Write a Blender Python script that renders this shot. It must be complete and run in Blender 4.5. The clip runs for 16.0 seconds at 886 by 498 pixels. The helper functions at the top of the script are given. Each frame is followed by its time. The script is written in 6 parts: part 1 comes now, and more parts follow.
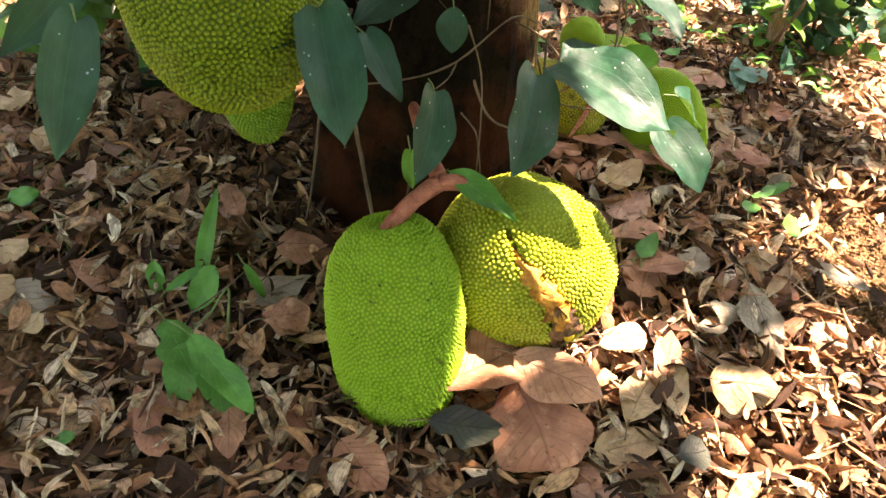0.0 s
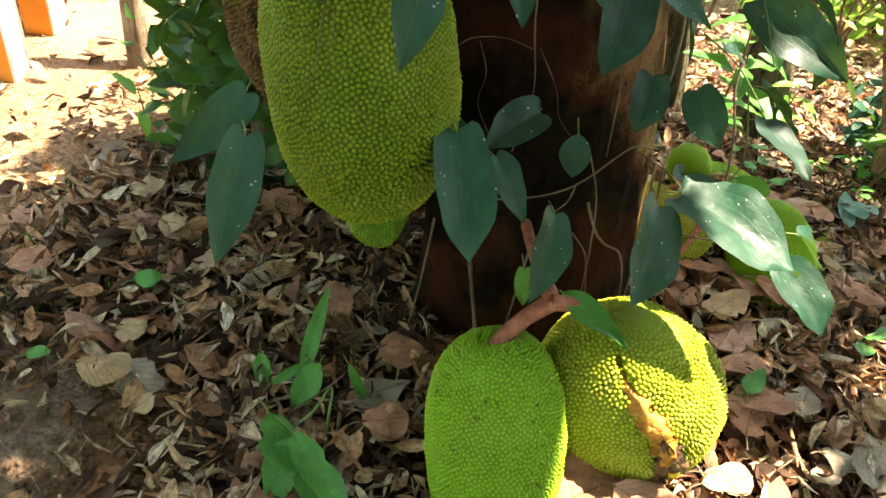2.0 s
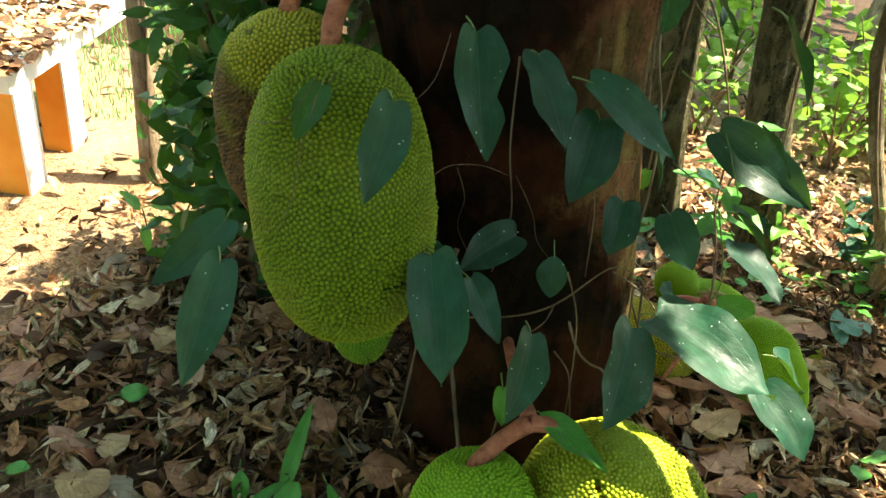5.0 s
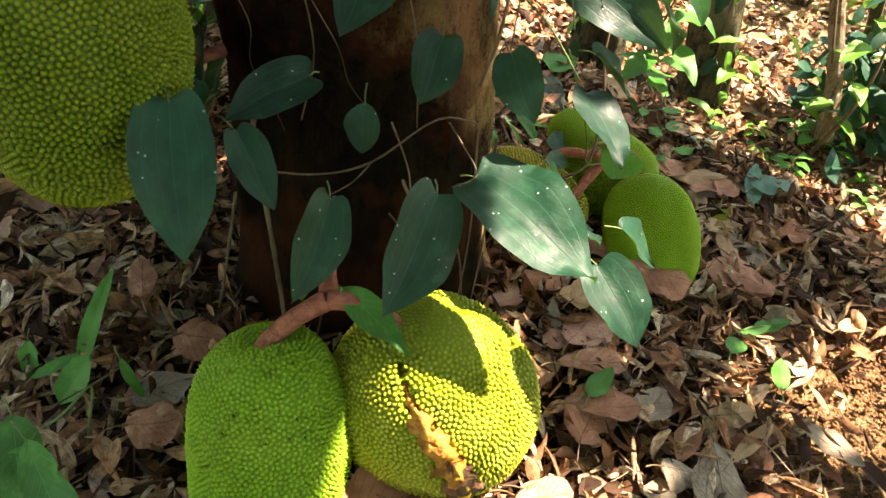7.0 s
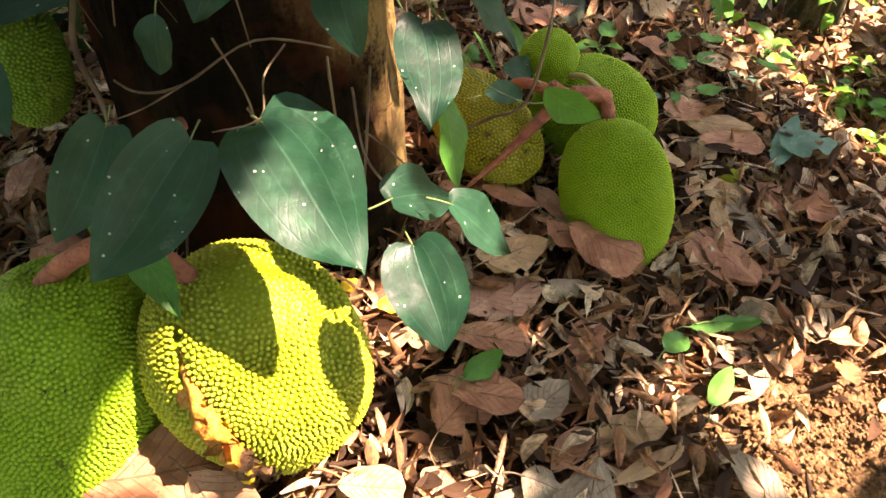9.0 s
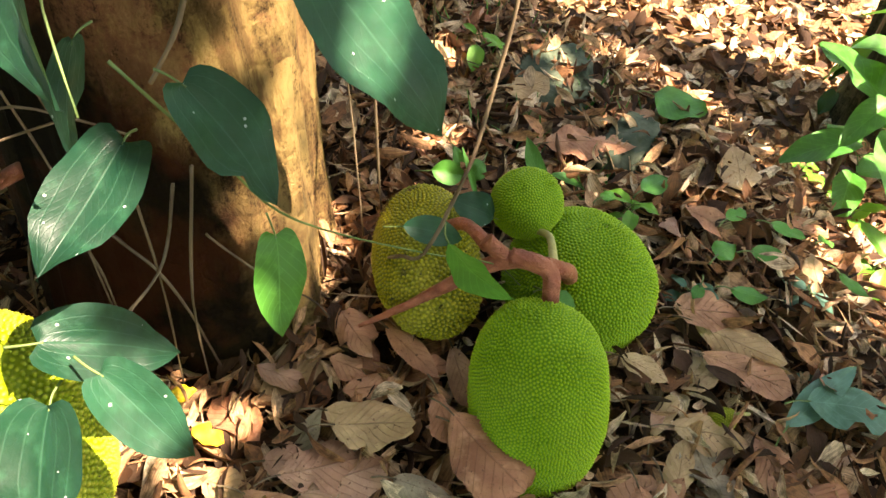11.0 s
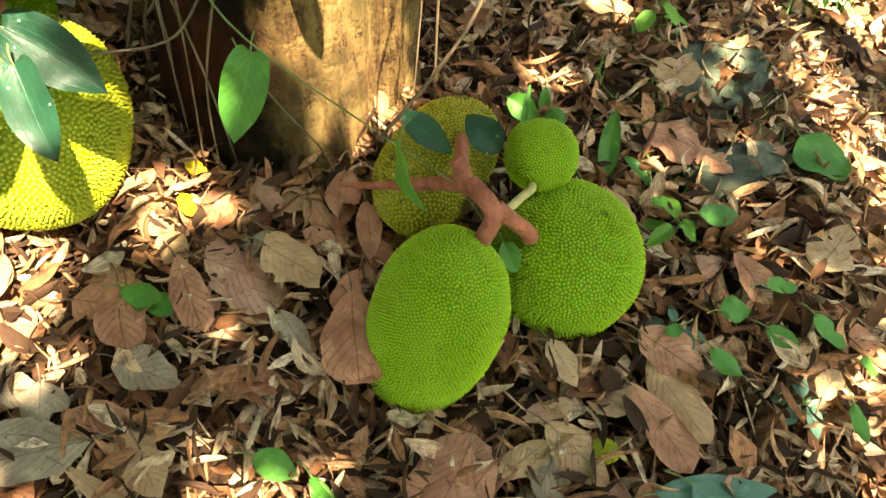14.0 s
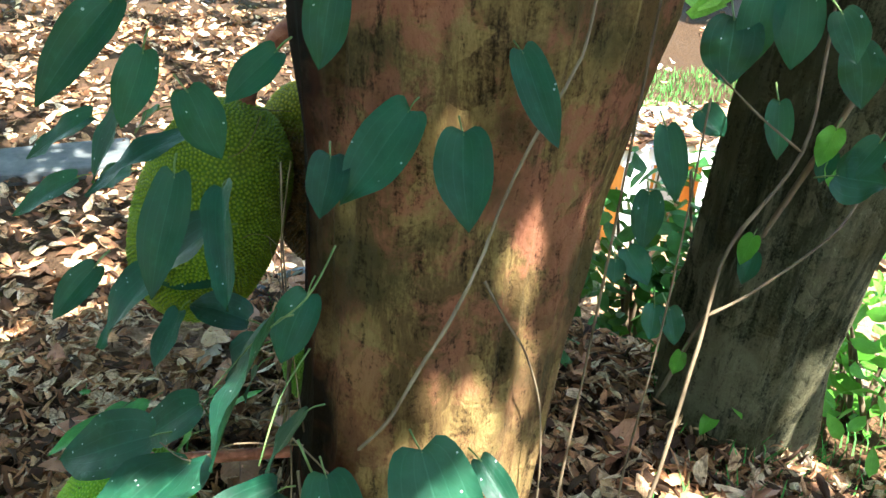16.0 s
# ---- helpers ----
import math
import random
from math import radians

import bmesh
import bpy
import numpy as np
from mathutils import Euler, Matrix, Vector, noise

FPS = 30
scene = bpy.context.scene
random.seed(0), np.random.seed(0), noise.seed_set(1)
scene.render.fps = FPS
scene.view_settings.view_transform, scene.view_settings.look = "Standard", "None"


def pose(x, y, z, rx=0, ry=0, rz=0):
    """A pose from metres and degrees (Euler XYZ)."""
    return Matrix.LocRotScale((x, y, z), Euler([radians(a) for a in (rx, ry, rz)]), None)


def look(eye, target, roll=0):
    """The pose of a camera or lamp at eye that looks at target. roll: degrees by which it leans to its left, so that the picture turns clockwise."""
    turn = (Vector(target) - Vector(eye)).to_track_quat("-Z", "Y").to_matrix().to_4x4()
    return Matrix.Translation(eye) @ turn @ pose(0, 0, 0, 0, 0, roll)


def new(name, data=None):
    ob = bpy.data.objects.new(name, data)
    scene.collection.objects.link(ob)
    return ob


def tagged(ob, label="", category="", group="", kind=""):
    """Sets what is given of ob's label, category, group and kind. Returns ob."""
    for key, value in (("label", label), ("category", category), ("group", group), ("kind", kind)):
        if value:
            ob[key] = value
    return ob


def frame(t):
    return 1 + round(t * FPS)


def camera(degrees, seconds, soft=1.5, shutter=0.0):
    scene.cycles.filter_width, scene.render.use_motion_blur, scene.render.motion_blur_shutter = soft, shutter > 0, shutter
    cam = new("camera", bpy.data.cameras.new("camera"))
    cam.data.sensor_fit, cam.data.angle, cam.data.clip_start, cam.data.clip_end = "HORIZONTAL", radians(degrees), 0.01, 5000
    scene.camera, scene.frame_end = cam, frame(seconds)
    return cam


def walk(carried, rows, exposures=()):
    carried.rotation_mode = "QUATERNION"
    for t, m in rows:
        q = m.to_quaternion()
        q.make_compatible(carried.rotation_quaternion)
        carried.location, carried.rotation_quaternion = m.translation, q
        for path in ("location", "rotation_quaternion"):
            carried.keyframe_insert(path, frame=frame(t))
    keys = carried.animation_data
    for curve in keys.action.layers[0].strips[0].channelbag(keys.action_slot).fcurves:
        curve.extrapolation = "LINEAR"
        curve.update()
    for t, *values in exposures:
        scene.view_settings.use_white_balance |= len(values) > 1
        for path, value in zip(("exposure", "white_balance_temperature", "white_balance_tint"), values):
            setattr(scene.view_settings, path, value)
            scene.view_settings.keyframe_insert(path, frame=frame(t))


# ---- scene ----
cam = camera(62.49, 16.0, soft=1.5)

# seconds, eye, target, roll
PATH = [
    (0, (0.2401, -0.5919, 1.1794), (0.3865, 0.0855, 0.4585), 11.13),
    (0.5, (0.2224, -0.5879, 1.1735), (0.3376, 0.1025, 0.4594), 10.64),
    (1, (0.1927, -0.5917, 1.1787), (0.2719, 0.1252, 0.4861), 10.71),
    (1.5, (0.1768, -0.5832, 1.1861), (0.2343, 0.1533, 0.5122), 10.15),
    (2, (0.1629, -0.5760, 1.2017), (0.2055, 0.1919, 0.5625), 9.85),
    (2.5, (0.1467, -0.5709, 1.2157), (0.1690, 0.2264, 0.6125), 9.91),
    (3, (0.1346, -0.5709, 1.2319), (0.1349, 0.2546, 0.6674), 9.65),
    (3.2, (0.1301, -0.5652, 1.2335), (0.1207, 0.2709, 0.6851), 9.62),
    (5.3, (0.2466, -0.5839, 1.2426), (0.2574, 0.2680, 0.7191), 8.53),
    (5.5, (0.2691, -0.5844, 1.2355), (0.3085, 0.2571, 0.6966), 10.06),
    (5.7, (0.2899, -0.5983, 1.2139), (0.3366, 0.2369, 0.6660), 9.97),
    (6, (0.3302, -0.6015, 1.2142), (0.3750, 0.2094, 0.6307), 9.74),
    (6.5, (0.3862, -0.5346, 1.2057), (0.4530, 0.2600, 0.6022), 10.13),
    (7, (0.5044, -0.3753, 1.1846), (0.5620, 0.3424, 0.4906), 12.27),
    (7.5, (0.5967, -0.3071, 1.1633), (0.6671, 0.3030, 0.3742), 11.96),
    (8, (0.7259, -0.2373, 1.1704), (0.7226, 0.3546, 0.3643), 10.72),
    (8.5, (0.8506, -0.1787, 1.1571), (0.7490, 0.3876, 0.3391), 7.32),
    (9, (0.9060, -0.0979, 1.1579), (0.8180, 0.4805, 0.3468), 9.32),
    (9.5, (0.9769, 0.0829, 1.1034), (0.8696, 0.6954, 0.3203), 14.41),
    (10, (1.0554, 0.1841, 1.1207), (0.9122, 0.7632, 0.3181), 11.52),
    (10.2, (1.1043, 0.2200, 1.0944), (0.9125, 0.7983, 0.3014), 10.22),
    (12.3, (1.3776, 0.6460, 1.1161), (0.9104, 0.9403, 0.2824), 4.80),
    (12.5, (1.4239, 0.6900, 1.1250), (0.9477, 0.9360, 0.2807), 4.93),
    (13, (1.4849, 0.7195, 1.1236), (0.9845, 0.9173, 0.2807), 4.65),
    (13.5, (1.5296, 0.7319, 1.1121), (1.0399, 0.9153, 0.2597), 5.06),
    (14, (1.5429, 0.7270, 1.1125), (1.0444, 0.9019, 0.2634), 4.92),
    (14.5, (1.5306, 0.7111, 1.1454), (0.9574, 0.8528, 0.3384), 1.51),
    (14.6, (1.5344, 0.7131, 1.1532), (0.9303, 0.8425, 0.3669), -0.15),
    (15, (1.4910, 0.6725, 1.2290), (0.8000, 0.8171, 0.5208), 1.65),
    (15.5, (1.4310, 0.6462, 1.3336), (0.6405, 0.8221, 0.7469), 4.12),
    (15.8, (1.4191, 0.6434, 1.3676), (0.5948, 0.8104, 0.8266), 3.05),
    (16, (1.4133, 0.6399, 1.3821), (0.5653, 0.8059, 0.8788), 2.98),
]
walk(cam, [(t, look(eye, target, roll)) for t, eye, target, roll in PATH], exposures=[
    (0.0, 3.6, 8000, 30), (2.0, 3.4, 7700, 15), (3.5, 3.1, 7500, 0), (6.0, 3.05, 7500, 8), (8.5, 3.12, 8300, 34),
    (10.0, 3.15, 7900, 28), (12.5, 3.34, 8400, 6), (14.6, 3.34, 8600, 11), (15.4, 3.3, 7200, 3), (16.0, 3.45, 5900, 4)])

# ---- light ----
SUN = Vector((0.42, 0.20, 0.885)).normalized()
world = bpy.data.worlds.new("world")
scene.world = world
world.use_nodes = True
wn = world.node_tree
sky = wn.nodes.new("ShaderNodeTexSky")
sky.sky_type = "NISHITA"
sky.sun_disc = False
sky.sun_elevation = math.asin(SUN.z)
sky.sun_rotation = math.atan2(SUN.x, SUN.y)
wn.links.new(sky.outputs[0], wn.nodes["Background"].inputs[0])
wn.nodes["Background"].inputs[1].default_value = 0.135
sun_data = bpy.data.lights.new("sun", "SUN")
sun_data.energy = 3.7
sun_data.angle = radians(0.53)
sun_data.color = (1.0, 0.95, 0.86)
sun = new("sun", sun_data)
sun.matrix_world = look(SUN * 20, (0, 0, 0))


# ---- materials ----
class Mat:
    """A small wrapper round a node material."""

    def __init__(self, name, rough=0.6, spec=0.4):
        self.m = bpy.data.materials.new(name)
        self.m.use_nodes = True
        self.t = self.m.node_tree
        self.b = self.t.nodes["Principled BSDF"]
        self.b.inputs["Roughness"].default_value = rough
        self.b.inputs["Specular IOR Level"].default_value = spec

    def node(self, kind, **values):
        n = self.t.nodes.new(kind)
        for key, v in values.items():
            n.inputs[key].default_value = v
        return n

    def link(self, a, b):
        self.t.links.new(a, b)

    def coord(self, which="Object"):
        return self.t.nodes.new("ShaderNodeTexCoord").outputs[which]

    def world(self):
        return self.t.nodes.new("ShaderNodeNewGeometry").outputs["Position"]

    def noise(self, scale, detail=4.0, where=None, rough=0.55):
        n = self.node("ShaderNodeTexNoise", Scale=scale, Detail=detail, Roughness=rough)
        self.link(where or self.coord(), n.inputs["Vector"])
        return n.outputs["Fac"]

    def ramp(self, fac, *stops):
        r = self.t.nodes.new("ShaderNodeValToRGB")
        self.link(fac, r.inputs["Fac"])
        e = r.color_ramp.elements
        while len(e) < len(stops):
            e.new(0.5)
        for k, (p, c) in zip(e, stops):
            k.position, k.color = p, (*c, 1.0)
        return r.outputs["Color"]

    def mix(self, fac, a, b, mode="MIX"):
        n = self.t.nodes.new("ShaderNodeMix")
        n.data_type, n.blend_type = "RGBA", mode
        for v, k in ((fac, 0), (a, 6), (b, 7)):
            if isinstance(v, (int, float)):
                n.inputs[k].default_value = v
            elif isinstance(v, tuple):
                n.inputs[k].default_value = (*v, 1.0)
            else:
                self.link(v, n.inputs[k])
        return n.outputs[2]

    def math(self, op, a, b=0.0, c=0.0):
        n = self.t.nodes.new("ShaderNodeMath")
        n.operation = op
        for k, v in enumerate((a, b, c)):
            if isinstance(v, (int, float)):
                n.inputs[k].default_value = v
            else:
                self.link(v, n.inputs[k])
        return n.outputs[0]

    def colour(self, c):
        if isinstance(c, tuple):
            self.b.inputs["Base Color"].default_value = (*c, 1.0)
        else:
            self.link(c, self.b.inputs["Base Color"])
        return self

    def bump(self, height, strength=0.4, distance=0.004):
        n = self.node("ShaderNodeBump", Strength=strength, Distance=distance)
        self.link(height, n.inputs["Height"])
        self.link(n.outputs[0], self.b.inputs["Normal"])
        return self

    def thin(self, colour, amount):
        """Light that comes through a thin leaf."""
        tr = self.t.nodes.new("ShaderNodeBsdfTranslucent")
        if isinstance(colour, tuple):
            tr.inputs["Color"].default_value = (*colour, 1.0)
        else:
            self.link(colour, tr.inputs["Color"])
        mx = self.t.nodes.new("ShaderNodeMixShader")
        mx.inputs[0].default_value = amount
        out = self.t.nodes["Material Output"]
        self.link(self.b.outputs[0], mx.inputs[1])
        self.link(tr.outputs[0], mx.inputs[2])
        self.link(mx.outputs[0], out.inputs["Surface"])
        return self


def island(m):
    return m.t.nodes.new("ShaderNodeNewGeometry").outputs["Random Per Island"]


def own_random(m):
    return m.t.nodes.new("ShaderNodeObjectInfo").outputs["Random"]


def veins(m, count, slant, width=0.10):
    """0 on the blade, 1 on midrib and side veins, from the leaf's own UV."""
    sep = m.t.nodes.new("ShaderNodeSeparateXYZ")
    m.link(m.coord("UV"), sep.inputs[0])
    v = m.math("ABSOLUTE", m.math("SUBTRACT", sep.outputs["X"], 0.5))
    along = m.math("SUBTRACT", sep.outputs["Y"], m.math("MULTIPLY", v, slant))
    f = m.math("ABSOLUTE", m.math("SUBTRACT", m.math("FRACT", m.math("MULTIPLY", along, count)), 0.5))
    side = m.math("SUBTRACT", 1.0, m.math("MINIMUM", m.math("DIVIDE", f, width), 1.0))
    mid = m.math("SUBTRACT", 1.0, m.math("MINIMUM", m.math("DIVIDE", v, 0.022), 1.0))
    return m.math("MAXIMUM", m.math("MULTIPLY", side, 0.6), mid)


def long_veins(m):
    """Curved veins that run from the leaf's base to its tip."""
    sep = m.t.nodes.new("ShaderNodeSeparateXYZ")
    m.link(m.coord("UV"), sep.inputs[0])
    v = m.math("ABSOLUTE", m.math("SUBTRACT", sep.outputs["X"], 0.5))
    lines = m.math("SUBTRACT", 1.0, m.math("MINIMUM", m.math("DIVIDE", v, 0.02), 1.0))
    for place in (0.17, 0.34):
        d = m.math("ABSOLUTE", m.math("SUBTRACT", v, place))
        k = m.math("SUBTRACT", 1.0, m.math("MINIMUM", m.math("DIVIDE", d, 0.014), 1.0))
        lines = m.math("MAXIMUM", lines, m.math("MULTIPLY", k, 0.6))
    return lines


def make_litter():
    m = Mat("dry_litter", 0.75, 0.25)
    c = m.ramp(island(m), (0.0, (0.014, 0.006, 0.003)), (0.22, (0.050, 0.021, 0.009)), (0.38, (0.24, 0.098, 0.040)),
               (0.52, (0.52, 0.240, 0.105)), (0.70, (0.70, 0.395, 0.195)), (0.86, (0.74, 0.520, 0.315)), (1.0, (0.95, 0.74, 0.48)))
    mp = m.node("ShaderNodeMapping", Scale=(9.0, 1.2, 1.0))
    m.link(m.coord("UV"), mp.inputs["Vector"])
    off = m.t.nodes.new("ShaderNodeVectorMath")
    m.link(mp.outputs[0], off.inputs[0])
    m.link(m.world(), off.inputs[1])
    streak = m.noise(2.2, 6, off.outputs[0], 0.65)
    n = m.noise(60, 5, m.world())
    c = m.mix(m.ramp(streak, (0.40, (0.6, 0.6, 0.6)), (0.58, (0, 0, 0))), c, (0.09, 0.045, 0.022))
    c = m.mix(m.ramp(n, (0.47, (0, 0, 0)), (0.66, (0.75, 0.75, 0.75))), c, (0.06, 0.032, 0.016))
    h = m.math("ADD", m.noise(220, 4, m.world()), streak)
    m.colour(c).bump(h, 0.6, 0.003)
    return m.thin(c, 0.10).m


def make_dry_leaf(name, a, b, spot):
    m = Mat(name, 0.6, 0.25)
    c = m.mix(own_random(m), a, b)
    c = m.mix(m.ramp(m.noise(13, 6), (0.42, (0, 0, 0)), (0.64, (0.75, 0.75, 0.75))), c, spot)
    c = m.mix(m.ramp(m.noise(34, 5), (0.55, (0, 0, 0)), (0.72, (0.5, 0.5, 0.5))), c, tuple(min(1, k * 1.35) for k in b))
    c = m.mix(m.ramp(m.noise(140, 3), (0.63, (0, 0, 0)), (0.71, (0.7, 0.7, 0.7))), c, (0.07, 0.03, 0.016))
    v = veins(m, 9.0, 0.6, 0.09)
    c = m.mix(m.math("MULTIPLY", v, 0.45), c, tuple(k * 0.55 for k in spot))
    crumple = m.noise(26, 6, None, 0.6)
    h = m.math("ADD", m.math("MULTIPLY", v, 0.5), m.math("ADD", m.math("MULTIPLY", crumple, 1.6), m.math("MULTIPLY", m.noise(110, 5), 0.5)))
    m.colour(c).bump(h, 0.8, 0.005)
    return m.thin(c, 0.14).m


def make_green_leaf(name, dark, light, spots=True, rough=0.38, lit=0.2, spec=0.30):
    m = Mat(name, rough, spec)
    c = m.mix(own_random(m), dark, light)
    c = m.mix(m.ramp(m.noise(14, 5), (0.42, (0, 0, 0)), (0.66, (0.7, 0.7, 0.7))), c, tuple(k * 0.55 for k in dark))
    c = m.mix(m.ramp(m.noise(38, 5), (0.52, (0, 0, 0)), (0.74, (0.45, 0.45, 0.45))), c, tuple(min(1.0, k * 1.7) for k in light))
    v = long_veins(m) if spots else veins(m, 9.0, 0.6)
    c = m.mix(m.math("MULTIPLY", v, 0.22), c, tuple(min(1.0, k * 2.0 + 0.03) for k in light))
    cross = veins(m, 13.0, 0.9, 0.16)
    if spots:
        p = m.node("ShaderNodeTexVoronoi", Scale=85.0)
        m.link(m.coord(), p.inputs["Vector"])
        few = m.math("GREATER_THAN", m.noise(45, 2), 0.59)
        dot = m.math("MULTIPLY", m.math("LESS_THAN", p.outputs["Distance"], 0.14), few)
        c = m.mix(m.math("MULTIPLY", dot, 0.75), c, (0.42, 0.46, 0.4))
        smear = m.ramp(m.noise(24, 6, None, 0.7), (0.64, (0, 0, 0)), (0.72, (0.5, 0.5, 0.5)))
        c = m.mix(smear, c, (0.16, 0.22, 0.17))
    m.colour(c)
    m.link(m.ramp(m.noise(20, 4), (0.35, (rough * 0.75,) * 3), (0.65, (min(1, rough * 1.6),) * 3)), m.b.inputs["Roughness"])
    m.bump(m.math("SUBTRACT", m.math("MULTIPLY", m.noise(40, 4), 0.8), m.math("ADD", m.math("MULTIPLY", v, 0.16), m.math("MULTIPLY", cross, 0.07))), 0.5, 0.003)
    return m.thin(m.mix(0.5, light, (0.20, 0.42, 0.03)), lit).m


def make_rind(name, low, tip, brown, specked=0.85):
    m = Mat(name, 0.5, 0.25)
    at = m.t.nodes.new("ShaderNodeAttribute")
    at.attribute_name = "tip"
    rot_or_shade = m.math("MINIMUM", m.math("MAXIMUM", m.math("MULTIPLY", at.outputs["Fac"], -0.6), 0.0), 1.0)
    c = m.mix(m.ramp(at.outputs["Fac"], (0.25, (0, 0, 0)), (0.95, (1, 1, 1))), low, tip)
    c = m.mix(m.ramp(m.noise(9, 4), (0.5, (0, 0, 0)), (0.78, (brown,) * 3)), c, (0.30, 0.26, 0.035))
    dark = m.ramp(m.noise(34, 6), (0.66, (0, 0, 0)), (0.74, (0.85 * specked,) * 3))
    c = m.mix(dark, c, (0.045, 0.04, 0.012))
    c = m.mix(m.math("MULTIPLY", rot_or_shade, 0.95), c, m.ramp(m.noise(70, 5), (0.35, (0.022, 0.009, 0.003)), (0.65, (0.15, 0.068, 0.020))))
    specks = m.math("MULTIPLY", m.math("GREATER_THAN", m.noise(75, 3), 0.68), m.math("GREATER_THAN", m.noise(7, 3), 0.52))
    c = m.mix(m.math("MULTIPLY", specks, specked), c, (0.03, 0.028, 0.008))
    m.colour(c).bump(m.noise(500, 2), 0.15, 0.0008)
    m.b.inputs["Subsurface Weight"].default_value = 0.0
    return m.m


def make_plain(name, a, b, scale, rough=0.7, bump=0.4, spec=0.3, stretch=None, deep=0.004):
    m = Mat(name, rough, spec)
    where = m.coord()
    if stretch:
        mp = m.node("ShaderNodeMapping", Scale=stretch)
        m.link(where, mp.inputs["Vector"])
        where = mp.outputs[0]
    n = m.noise(scale, 6, where)
    c = m.ramp(n, (0.3, a), (0.7, b))
    m.colour(c).bump(m.noise(scale * 3, 6, where), bump, deep)
    return m.m


def make_bark(name, deep_c, mid_c, pale_c, flush=None, shaded_front=False):
    """Flaking bark: upright fibres, pale and reddish flakes, moss, dark cracks, optional painted-in front shade."""
    m = Mat(name, 0.88, 0.08)
    mp = m.node("ShaderNodeMapping", Scale=(1.0, 1.0, 0.20))
    m.link(m.coord(), mp.inputs["Vector"])
    warp = m.node("ShaderNodeTexNoise", Scale=9.0, Detail=5.0)
    m.link(m.coord(), warp.inputs["Vector"])
    bent = m.t.nodes.new("ShaderNodeVectorMath")
    bent.operation = "MULTIPLY_ADD"
    bent.inputs[1].default_value = (0.09, 0.09, 0.09)
    m.link(warp.outputs["Color"], bent.inputs[0])
    m.link(m.coord(), bent.inputs[2])
    fibre = m.noise(42, 10, mp.outputs[0], 0.75)
    fine = m.noise(150, 8, m.coord(), 0.75)
    both = m.math("ADD", m.math("MULTIPLY", fibre, 0.6), m.math("MULTIPLY", fine, 0.4))
    c = m.ramp(both, (0.35, deep_c), (0.47, mid_c), (0.62, pale_c))
    flake = m.node("ShaderNodeTexVoronoi", Scale=15.0)
    m.link(bent.outputs[0], flake.inputs["Vector"])
    sep_c = m.t.nodes.new("ShaderNodeSeparateColor")
    m.link(flake.outputs["Color"], sep_c.inputs[0])
    pick = sep_c.outputs[0]
    c = m.mix(m.math("MULTIPLY", m.math("GREATER_THAN", pick, 0.72), 0.45), c, tuple(min(1.0, k * 1.15) for k in pale_c))
    c = m.mix(m.math("MULTIPLY", m.math("LESS_THAN", pick, 0.30), 0.25), c, mid_c)
    broad = m.noise(5.5, 7, m.coord(), 0.65)
    rise = m.t.nodes.new("ShaderNodeSeparateXYZ")
    m.link(m.world(), rise.inputs[0])
    low_down = m.ramp(rise.outputs["Z"], (0.35, (0.75, 0.75, 0.75)), (0.75, (0.30, 0.30, 0.30)))
    c = m.mix(m.math("MULTIPLY", m.ramp(broad, (0.47, (0, 0, 0)), (0.55, (1, 1, 1))), low_down), c, pale_c)
    c = m.mix(m.ramp(m.noise(9.5, 7, mp.outputs[0], 0.7), (0.52, (0, 0, 0)), (0.58, (0.8, 0.8, 0.8))), c, mid_c)
    if flush:
        red = m.ramp(m.noise(6.5, 8, bent.outputs[0], 0.7), (0.47, (0, 0, 0)), (0.55, (0.85, 0.85, 0.85)))
        high = m.ramp(rise.outputs["Z"], (0.45, (0.15, 0.15, 0.15)), (0.80, (1, 1, 1)))
        c = m.mix(m.math("MULTIPLY", red, high), c, flush)
    moss = m.ramp(m.noise(4.2, 7), (0.50, (0, 0, 0)), (0.62, (0.8, 0.8, 0.8)))
    c = m.mix(moss, c, (0.075, 0.060, 0.024))
    c = m.mix(m.ramp(both, (0.39, (0.9, 0.9, 0.9)), (0.47, (0, 0, 0))), c, deep_c)
    # paints the front's shade near black, over the bark's own dark red patches
    if shaded_front:
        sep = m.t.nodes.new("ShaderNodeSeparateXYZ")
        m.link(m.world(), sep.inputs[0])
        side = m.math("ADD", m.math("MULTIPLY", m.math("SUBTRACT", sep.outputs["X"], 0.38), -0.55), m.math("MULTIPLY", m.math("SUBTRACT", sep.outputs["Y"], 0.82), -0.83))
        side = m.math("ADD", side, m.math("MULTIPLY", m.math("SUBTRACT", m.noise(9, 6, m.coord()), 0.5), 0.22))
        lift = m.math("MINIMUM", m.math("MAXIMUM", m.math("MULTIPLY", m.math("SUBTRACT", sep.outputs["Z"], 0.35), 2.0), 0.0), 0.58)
        rot_or_shade = m.ramp(m.math("SUBTRACT", m.math("ADD", m.math("MULTIPLY", side, 3.0), 0.6), lift), (0.20, (0, 0, 0)), (0.46, (0.95, 0.95, 0.95)))
        c = m.mix(rot_or_shade, c, m.ramp(m.noise(6, 4, m.coord()), (0.46, (0.0025, 0.0018, 0.0012)), (0.60, (0.055, 0.013, 0.005))))
    edge = m.node("ShaderNodeTexVoronoi", Scale=15.0)
    edge.feature = "DISTANCE_TO_EDGE"
    m.link(bent.outputs[0], edge.inputs["Vector"])
    line = m.math("MINIMUM", m.math("MULTIPLY", edge.outputs["Distance"], 9.0), 1.0)
    h = m.math("ADD", m.math("MULTIPLY", line, 0.2), m.math("ADD", m.math("MULTIPLY", pick, 0.25), m.math("ADD", fibre, m.math("MULTIPLY", fine, 0.7))))
